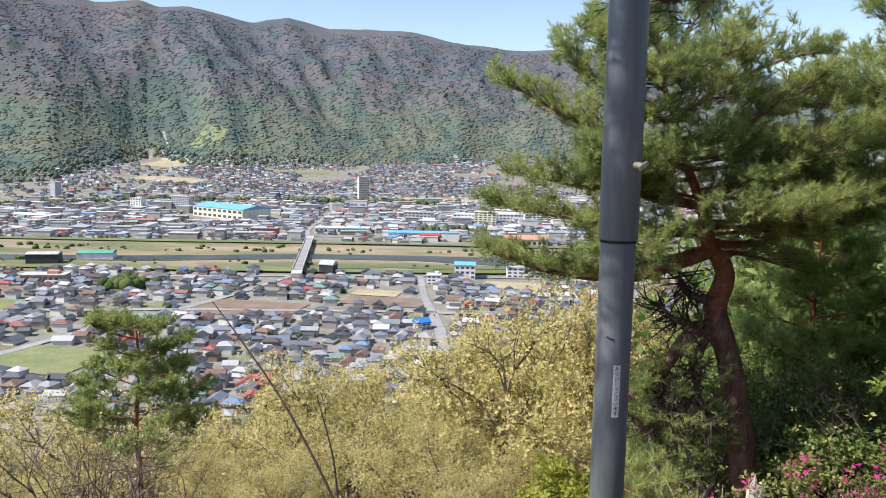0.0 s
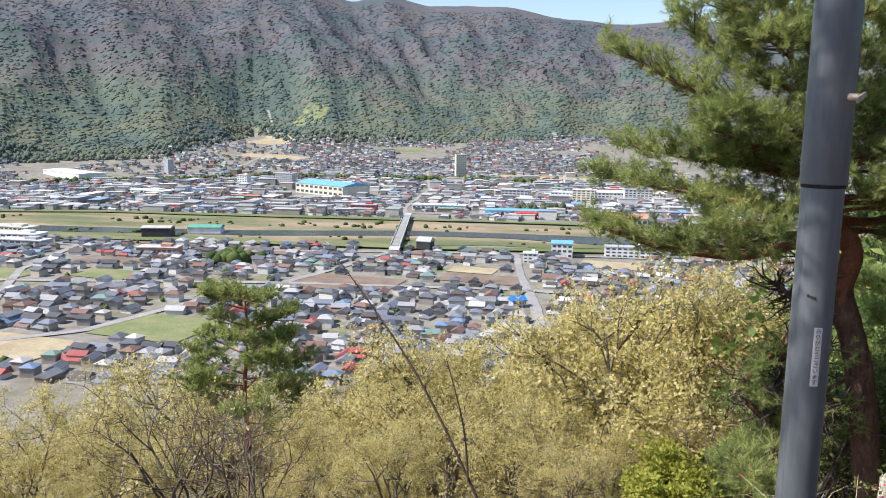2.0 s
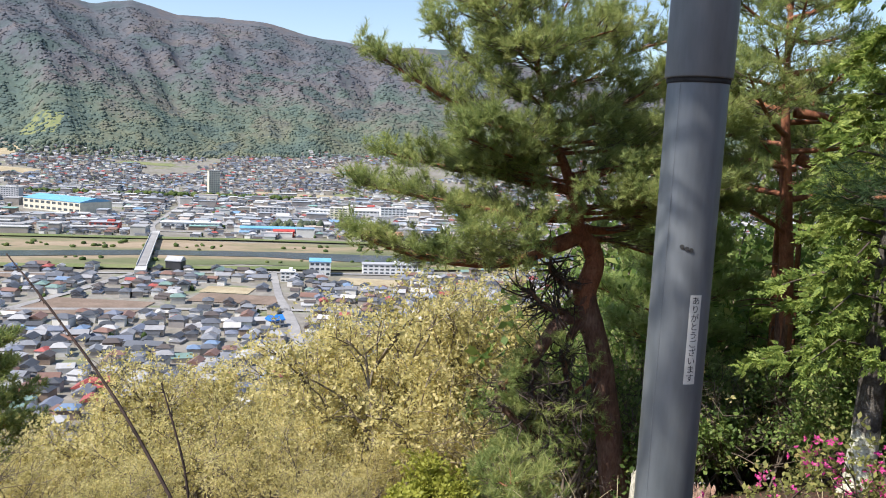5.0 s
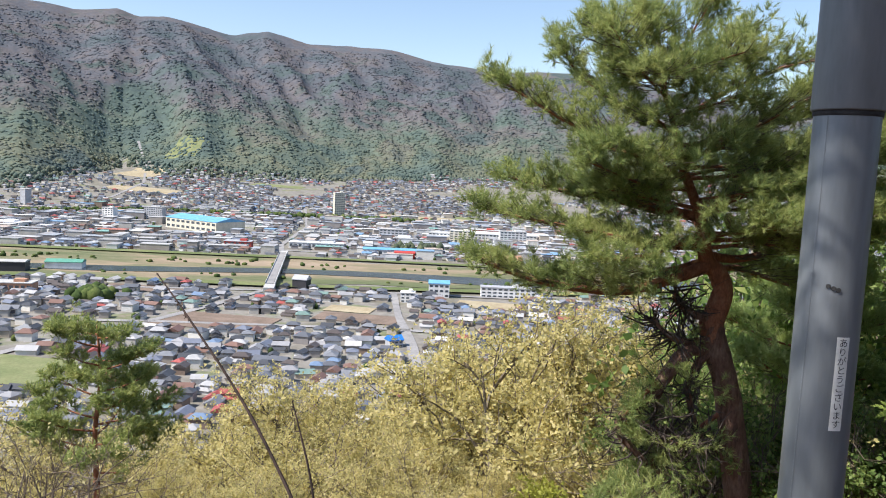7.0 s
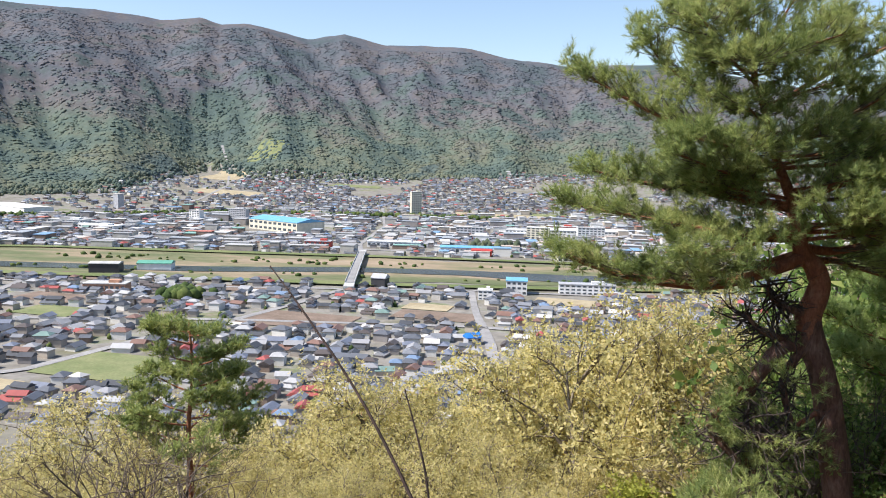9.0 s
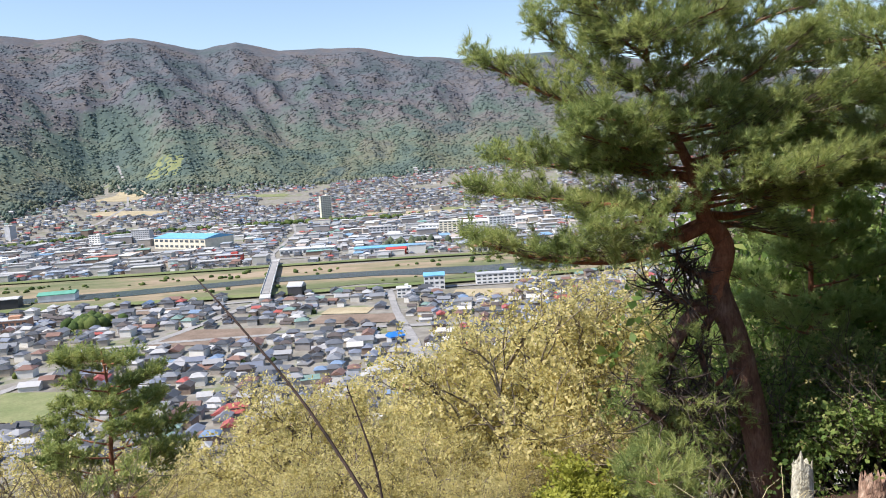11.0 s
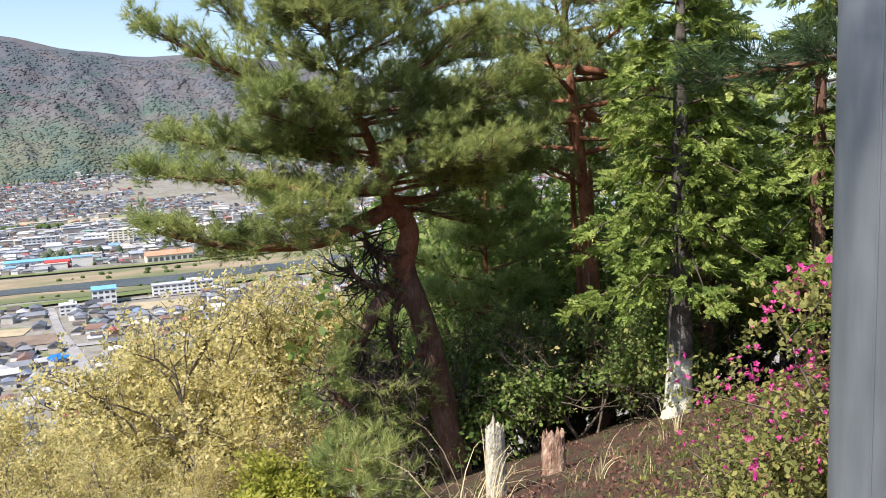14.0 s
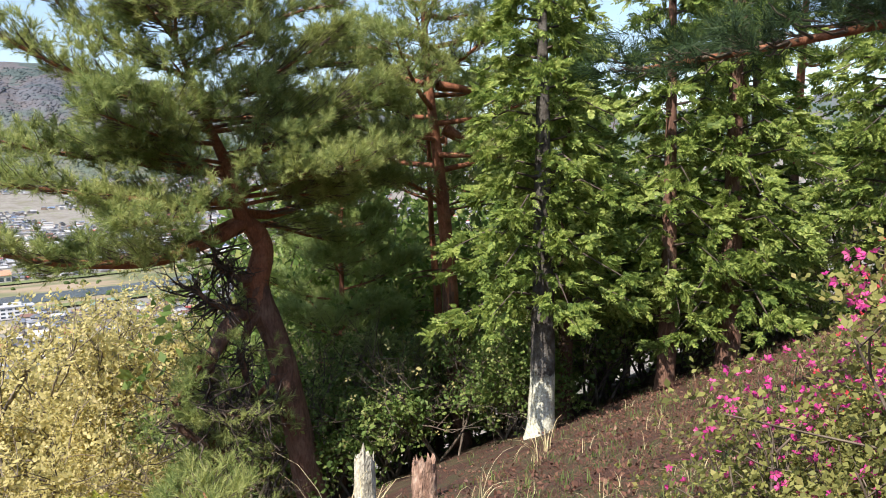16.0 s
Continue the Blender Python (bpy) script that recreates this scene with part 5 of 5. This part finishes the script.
def house_shape(w, d, h, pitch, hip, ell=False):
    """Walls and an overhanging tiled roof with thick eaves, plus the lean-to roof between storeys."""
    def walls(x0, x1, y0, y1, hh):
        v = [(x0, y0, 0), (x1, y0, 0), (x1, y1, 0), (x0, y1, 0), (x0, y0, hh), (x1, y0, hh), (x1, y1, hh), (x0, y1, hh)]
        return v, [(0, 1, 5, 4), (1, 2, 6, 5), (2, 3, 7, 6), (3, 0, 4, 7)]
    def roof(x0, x1, y0, y1, z, o=.6):
        ym, rh = (y0 + y1) / 2, (y1 - y0) / 2 * pitch
        e = (y1 - y0) * .45 if hip else 0
        x0, x1, y0, y1, zz = x0 - o, x1 + o, y0 - o, y1 + o, z - o * pitch
        v = [(x0, y0, zz), (x1, y0, zz), (x1, y1, zz), (x0, y1, zz), (x0 + e, ym, z + rh), (x1 - e, ym, z + rh)]
        v += [(a, b, c - .25) for a, b, c in v[:4]]
        f = [(0, 1, 5, 4), (2, 3, 4, 5), (0, 4, 3), (1, 2, 5), (6, 7, 1, 0), (7, 8, 2, 1), (8, 9, 3, 2), (9, 6, 0, 3), (9, 8, 7, 6)]
        return v, f
    W, R = [walls(-w / 2, w / 2, -d / 2, d / 2, h)], [roof(-w / 2, w / 2, -d / 2, d / 2, h)]
    if ell:
        W.append(walls(-w / 2 - 3, w / 2 - 2, -d / 2 - 2.6, d / 2 - 1, h * .5))
        R.append(roof(-w / 2 - 3, w / 2 - 2, -d / 2 - 2.6, d / 2 - 1, h * .5))
    out = []
    for grp in (W, R):
        vs, fs = [], []
        for v, f in grp:
            o = len(vs)
            vs += v
            fs += [tuple(i + o for i in q) for q in f]
        out.append((vs, fs))
    return out


SHAPES = [house_shape(9, 7.5, 5.6, .5, False), house_shape(10, 8, 5.8, .45, True), house_shape(9, 7, 5.4, .45, True, True), house_shape(11, 7, 5.2, .5, False, True), house_shape(8, 8, 6, .4, True), house_shape(12, 8, 3.6, .5, False)]
rng = np.random.default_rng(33)


def free_spots():
    """House plots in rows, clear of river, fields and roads."""
    sa = np.array([a for ln in ROADS for a in ln[:-1]], float)
    sab = np.array([b for ln in ROADS for b in ln[1:]], float) - sa
    out = []
    y = 400.0
    while y < 3150:
        step = 14.5 + max(0, (y - 900)) * .0032
        x = -1.15 * y
        while x < .75 * y:
            px, py = x + rng.normal() * 2.5 + y * .06, y + rng.normal() * 2.5 + .1 * x
            x += step * rng.uniform(.8, 1.3)
            d, a = math.hypot(px, py), math.degrees(math.atan2(px, py))
            if not -50 < a < 36:
                continue
            if d > foot(a) + 30 or rng.random() < .16:
                continue
            if d > 2050 and fbm(np.array([px / 260]), np.array([py / 260]), 19, 3)[0] > .28:
                continue
            if d > 1900 and a < -22 and rng.random() < .55:
                continue
            rv = np.interp(px, [-1900, -1100, -720, -420, -150, 60, 220, 420, 800, 1600], [700, 850, 945, 965, 985, 1000, 1030, 1110, 1220, 1360])
            if abs(py - rv) < 138:
                continue
            if abs(py - np.interp(px, [-1126, -713, -382, -100], [1460, 1760, 1823, 1835])) < 24 and px < -60:
                continue
            if any(abs(px - fx) < fw / 2 + 6 and abs(py - fy) < fh / 2 + 6 for fx, fy, fw, fh, _ in FIELDS):
                continue
            if any(math.hypot(px - bx, py - by) < br for bx, by, br in KEEP):
                continue
            rel_p = np.array([px, py]) - sa
            t = np.clip((rel_p * sab).sum(1) / (sab * sab).sum(1), 0, 1)
            if np.hypot(*(rel_p - sab * t[:, None]).T).min() > 10.5:
                out.append((px, py, d))
        y += step * .98
    return out


KEEP = [(-500, 1455, 110), (-309, 1851, 45), (-352, 728, 30), (-54, 600, 9), (-60, 800, 12), (-512, 866, 40), (-250, 1160, 45), (-60, 1115, 50), (40, 1140, 45), (20, 855, 45), (-640, 1560, 40), (-100, 1205, 40), (-1135, 1585, 120), (30, 1560, 100)]
plots = free_spots()
plots.sort(key=lambda q: q[2])
wall_m = [mesh_list("wall", *s[0]) for s in SHAPES]
roof_m = [mesh_list("roof", *s[1]) for s in SHAPES]


def spin():
    return math.radians(rng.choice([6, 96, -10, 84, 12, -82])) + rng.normal() * .06


NEAR = 290
for i, (x, y, d) in enumerate(plots[:NEAR]):
    k = int(rng.integers(len(SHAPES)))
    red = math.hypot(x + 10, y - 700) < 38 and rng.random() < .6 or (math.hypot(x + 420, y - 560) < 60 and rng.random() < .3)
    h = thing("house", (x, y, land_at(x, y) - .2), "two-storey red-roofed house in the valley" if red else "small tiled-roof house in the valley town", "house", "houses of the valley town")
    h.rotation_euler[2] = spin()
    part("wall", wall_m[k], M["wall_o"], h)
    part("roof", roof_m[k] if not red else roof_m[k].copy(), M["roof_o"], h)
    if red:
        h.children[1].data.materials[0] = M["red_roof"]

# the rest of the town, too far off to tell house from house
def town_rest(rest):
    acc = {}
    for kind in ("wall", "roof"):
        vs, fs, o = [], [], 0
        r2 = np.random.default_rng(5)
        zs = land(np.array([q[0] for q in rest]), np.array([q[1] for q in rest])) - .3
        for (x, y, d), z in zip(rest, zs):
            k = int(r2.integers(len(SHAPES)))
            a = math.radians(r2.choice([6, 96, -10, 84])) + r2.normal() * .06
            s = r2.uniform(.85, 1.25) * (1 + max(0, d - 1500) * .00012)
            v, f = SHAPES[k][0 if kind == "wall" else 1]
            v = np.array(v) * s
            c, sn = math.cos(a), math.sin(a)
            vs.append(np.column_stack([v[:, 0] * c - v[:, 1] * sn + x, v[:, 0] * sn + v[:, 1] * c + y, v[:, 2] + z]))
            fs += [tuple(i + o for i in q) for q in f]
            o += len(v)
        me = mesh_list("town_" + kind, np.concatenate(vs), fs)
        acc[kind] = part("far_house_" + kind + "s", me, M["wall_i" if kind == "wall" else "roof_i"])
        tagged(acc[kind], "tightly packed far houses of the valley town", "houses", kind="stuff")


big_at = []
rest = []
for q in plots[NEAR:]:
    if q[2] > 1080 and q[2] < 2000 and q[0] > -1150 and rng.random() < .16:
        big_at.append(q)
    else:
        rest.append(q)
town_rest(rest)


def block(name, x, y, w, d, h, ang, wall, roof, label, storeys=0, bays=0, gable=0.0, category="building"):
    """Larger building: walls, a roof slab or low gable, window bands with single panes on the long sides."""
    root = thing(name, (x, y, land_at(x, y) - .3), label, category)
    root.rotation_euler[2] = math.radians(ang)
    bm = bmesh.new()
    bmesh.ops.create_cube(bm, size=1, matrix=Matrix.Translation((0, 0, h / 2)) @ Matrix.Diagonal((w, d, h, 1)))
    part("wall", bm, M[wall], root)
    v = [(-w / 2 - .6, -d / 2 - .6, h), (w / 2 + .6, -d / 2 - .6, h), (w / 2 + .6, d / 2 + .6, h), (-w / 2 - .6, d / 2 + .6, h)]
    v += [(a, b, h + .8) for a, b, c in v]
    f = [(0, 1, 5, 4), (1, 2, 6, 5), (2, 3, 7, 6), (3, 0, 4, 7)]
    if gable:
        v += [(-w / 2 - .6, 0, h + .8 + gable), (w / 2 + .6, 0, h + .8 + gable)]
        f += [(4, 5, 9, 8), (6, 7, 8, 9), (4, 8, 7), (5, 6, 9)]
    else:
        f += [(4, 5, 6, 7)]
    part("roof", mesh_list("roof", v, f), M[roof], root)
    if not gable and storeys:
        bm = bmesh.new()
        bmesh.ops.create_cube(bm, size=1, matrix=Matrix.Translation((w * .2, 0, h + 2)) @ Matrix.Diagonal((w * .25, d * .5, 2.8, 1)))
        part("roof_hut", bm, M[wall], root)
    if storeys:
        pw, ph = w / bays * .62, h / storeys * .45
        pm = mesh_list("window", [(-pw / 2, 0, 0), (pw / 2, 0, 0), (pw / 2, 0, ph), (-pw / 2, 0, ph), (-pw / 2, -.12, 0), (pw / 2, -.12, 0), (pw / 2, -.12, ph), (-pw / 2, -.12, ph)], [(4, 5, 6, 7), (0, 1, 5, 4), (1, 2, 6, 5), (2, 3, 7, 6), (3, 0, 4, 7)])
        for s in range(storeys):
            for b in range(bays):
                o = part("window", pm, M["pane"], root)
                o.location = (-w / 2 + w * (b + .5) / bays, -d / 2, h * (s + .32) / storeys)
    return root


block("tower_block", -309, 1851, 24, 22, 58, 20, "cream", "concrete", "tall grey apartment tower above the town", 14, 5)
block("sports_hall", -490, 1450, 140, 66, 19, -32, "cream", "blue_roof", "large hall with light blue metal roof", 2, 10, 6.0)
block("apartment_block", -640, 1590, 42, 14, 26, -14, "grey_wall", "concrete", "grey apartment block with rows of windows", 7, 8)
block("apartment_block", -720, 1560, 26, 14, 22, -14, "white", "concrete", "white apartment block with windows", 6, 4)
block("red_shop", -350, 1190, 40, 22, 11, 6, "red_wall", "grey_wall", "shop with red front wall", 2, 5)
block("warehouse", -512, 866, 34, 20, 11, 14, "black_wall", "concrete", "black warehouse with pale roof", 0, 0, 1.5)
block("factory_hall", -470, 905, 40, 22, 8, 14, "white", "green_roof", "factory hall with green roof", 0, 0, 2.5)
block("brick_hall", -440, 745, 42, 18, 9, 10, "orange_roof", "concrete", "low brown flat-roofed hall", 1, 8)
block("blue_roof_shop", -115, 1195, 90, 24, 9, 5, "white", "blue_roof", "long shop with blue roof", 1, 12, 2.0)
block("shop", -240, 1240, 85, 22, 9, 4, "white", "white", "long white shop building", 1, 12)
block("orange_roof_hall", 45, 1135, 60, 26, 10, 6, "cream", "orange_roof", "hall with orange tiled roof", 1, 8, 5.0)
block("school", 45, 860, 60, 14, 11, 2, "white", "grey_wall", "white three-storey school building", 3, 10)
block("school", -30, 845, 22, 24, 15, 2, "white", "blue_roof", "white hall with light blue roof", 3, 4, 2.0)
block("white_house", -60, 800, 14, 12, 10, 2, "white", "white", "white flat-roofed town house", 3, 3)
block("sheeted_house", -54, 600, 11, 9, 5.5, 30, "grey_wall", "blue_sheet", "house roof covered with bright blue sheet", 2, 3, 3.0)
block("dark_house", -180, 850, 16, 14, 10, -10, "black_wall", "grey_wall", "dark grey steep-roofed house", 0, 0, 4.0)
block("red_hall", -95, 1170, 30, 16, 8, 5, "red_wall", "red_roof", "low building with red roof", 0, 0, 2.0)
block("factory_hall", -1135, 1585, 190, 60, 12, -32, "white", "white", "long white factory hall below the woods", 0, 0, 2.0)
block("factory_tower", -985, 1725, 16, 16, 34, -22, "grey_wall", "concrete", "grey factory tower below woods", 0, 0)
for i, (x, y, w, d, h, c) in enumerate([(60, 1560, 150, 60, 10, "white"), (-40, 1500, 70, 40, 12, "white"), (80, 1480, 50, 16, 22, "white"), (-15, 1420, 40, 16, 24, "cream"), (30, 1620, 60, 30, 11, "red_wall"), (-140, 1450, 50, 18, 18, "grey_wall"), (-650, 800, 60, 22, 8, "white"), (-610, 760, 55, 20, 8, "grey_wall"), (-700, 850, 70, 20, 8, "cream"), (-800, 1330, 90, 30, 9, "white"), (-900, 1400, 70, 30, 10, "white")]):
    block("commercial_building", x, y, w, d, h, float(rng.normal() * 6), c, "concrete" if i % 3 else "white", "large flat-roofed commercial building", max(1, int(h / 4)), max(4, int(w / 7)))

vs, fs, o = [[], []], [[], []], [0, 0]
for x, y, d in big_at:
    w, dd, h = rng.uniform(16, 42), rng.uniform(12, 22), rng.choice([6, 7, 8, 10, 13])
    a = math.radians(rng.choice([5, 95])) + rng.normal() * .05
    c, s = math.cos(a), math.sin(a)
    z = land_at(x, y) - .3
    for k, (g, zz, hh) in enumerate(((0, 0, h), (.5, h, .7))):
        b = [((sx * (w / 2 + g)) * c - (sy * (dd / 2 + g)) * s + x, (sx * (w / 2 + g)) * s + (sy * (dd / 2 + g)) * c + y, z + zz + q * hh) for q in (0, 1) for sx, sy in ((-1, -1), (1, -1), (1, 1), (-1, 1))]
        vs[k] += b
        fs[k] += [tuple(i + o[k] for i in q) for q in ((0, 1, 5, 4), (1, 2, 6, 5), (2, 3, 7, 6), (3, 0, 4, 7), (4, 5, 6, 7))]
        o[k] += 8
for k, nm in enumerate(("far_building_walls", "far_building_roofs")):
    tagged(part(nm, mesh_list(nm, vs[k], fs[k]), M["wall_i" if k == 0 else "flat_i"]), "flat-roofed far buildings of the town centre", "buildings", kind="stuff")


# ---- far trees ----
def blob(rng, sub=0):
    bm = bmesh.new()
    bmesh.ops.create_icosphere(bm, subdivisions=sub + 1, radius=1)
    v = np.array([p.co[:] for p in bm.verts])
    f = np.array([[q.index for q in p.verts] for p in bm.faces])
    bm.free()
    v = v * rng.uniform(.72, 1.25, (len(v), 1))
    v[:, 2] = v[:, 2] * 1.0 + .7
    return v, f


M["far_tree"] = leafy("far_tree_crowns", [(0.0, (0.11, 0.14, 0.11)), (0.3, (0.16, 0.195, 0.125)), (0.55, (0.24, 0.26, 0.14)), (0.75, (0.25, 0.26, 0.1)), (0.88, (0.34, 0.29, 0.2)), (1.0, (0.38, 0.33, 0.27))], .5, .95, .35, .007)
M["town_tree"] = leafy("town_tree_crowns", [(0.0, (0.03, 0.055, 0.02)), (0.5, (0.07, 0.11, 0.03)), (1.0, (0.18, 0.2, 0.06))], .15, .95)


def crowd(name, pts, size, mat, label, tall=1.2, seed=1, lean=False):
    r = np.random.default_rng(seed)
    shapes = [blob(r, 0) for _ in range(6)]
    which = r.integers(6, size=len(pts))
    pts = np.array(pts)
    z = land(pts[:, 0], pts[:, 1]) - .4
    ch = []
    for k, (v, f) in enumerate(shapes):
        sel = which == k
        if not sel.any():
            continue
        p = np.column_stack([pts[sel], z[sel]])
        v2 = v * np.array([1, 1, tall])
        up = np.tile([0, 0, 1.0], (len(p), 1))
        if lean:                          # low domes that follow the slope
            zx, zy = land(p[:, 0] + 25, p[:, 1]) - land(p[:, 0] - 25, p[:, 1]), land(p[:, 0], p[:, 1] + 25) - land(p[:, 0], p[:, 1] - 25)
            up = np.column_stack([-zx / 50, -zy / 50, np.ones(len(p))])
        ch.append(scatter(v2, f, p, up, size * r.uniform(.6, 1.35, len(p)), r))
    return tagged(part(name, mesh_np(name, *join(ch)), M[mat]), label, "woods", kind="stuff")


r = np.random.default_rng(71)


def slope_points(count, near, far, power):
    """Places on the far slope, as shares of the way from its foot to the ridge."""
    a = r.uniform(-42, 32, count)
    f0 = foot(a)
    k = near + (far - near) * r.uniform(0, 1, count) ** power
    d = f0 - 20 + (4440 - f0) * k
    return np.stack([d * np.sin(np.radians(a)), d * np.cos(np.radians(a))], -1)


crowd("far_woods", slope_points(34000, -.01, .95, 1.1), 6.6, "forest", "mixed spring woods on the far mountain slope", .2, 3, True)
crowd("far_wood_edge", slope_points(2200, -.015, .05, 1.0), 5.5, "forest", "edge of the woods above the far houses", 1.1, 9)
pts = []
for x, y in zip(np.linspace(-1300, -90, 260), np.interp(np.linspace(-1300, -90, 260), [-1300, -1126, -713, -382, -90], [1330, 1460, 1760, 1823, 1835])):
    for _ in range(2):
        pts.append((x + r.normal() * 4, y + r.normal() * 7))
crowd("tree_row", pts, 5.0, "town_tree", "green trees lining a canal", 1.0, 4)
pts = [(-352 + r.normal() * 11, 728 + r.normal() * 8) for _ in range(45)]
crowd("grove", pts, 5.5, "town_tree", "round green grove among houses", 1.2, 5)
pts = []
for _ in range(1600):
    q = plots[int(r.integers(len(plots)))]
    pts.append((q[0] + r.normal() * 8, q[1] + r.normal() * 8))
crowd("garden_trees", pts, 2.3, "town_tree", "garden trees among the houses", 1.3, 6)
pts = []
for _ in range(150):
    x = r.choice([-820, -640, -560, -480, -395, -300, -190, -60, 40, 150]) + r.normal() * 22
    y = np.interp(x, [-1100, -720, -420, -150, 60, 220, 420], [850, 945, 965, 985, 1000, 1030, 1110]) + r.choice([-70, 55, 30]) + r.normal() * 9
    pts.append((x, y))
crowd("river_bushes", pts, 3.2, "town_tree", "bushes along the river bed", .8, 7)
pts = [(-70 + r.normal() * 25, 1240 + r.normal() * 10) for _ in range(40)]
crowd("dark_trees", pts, 5.0, "far_tree", "row of dark conifers in town", 1.8, 8)
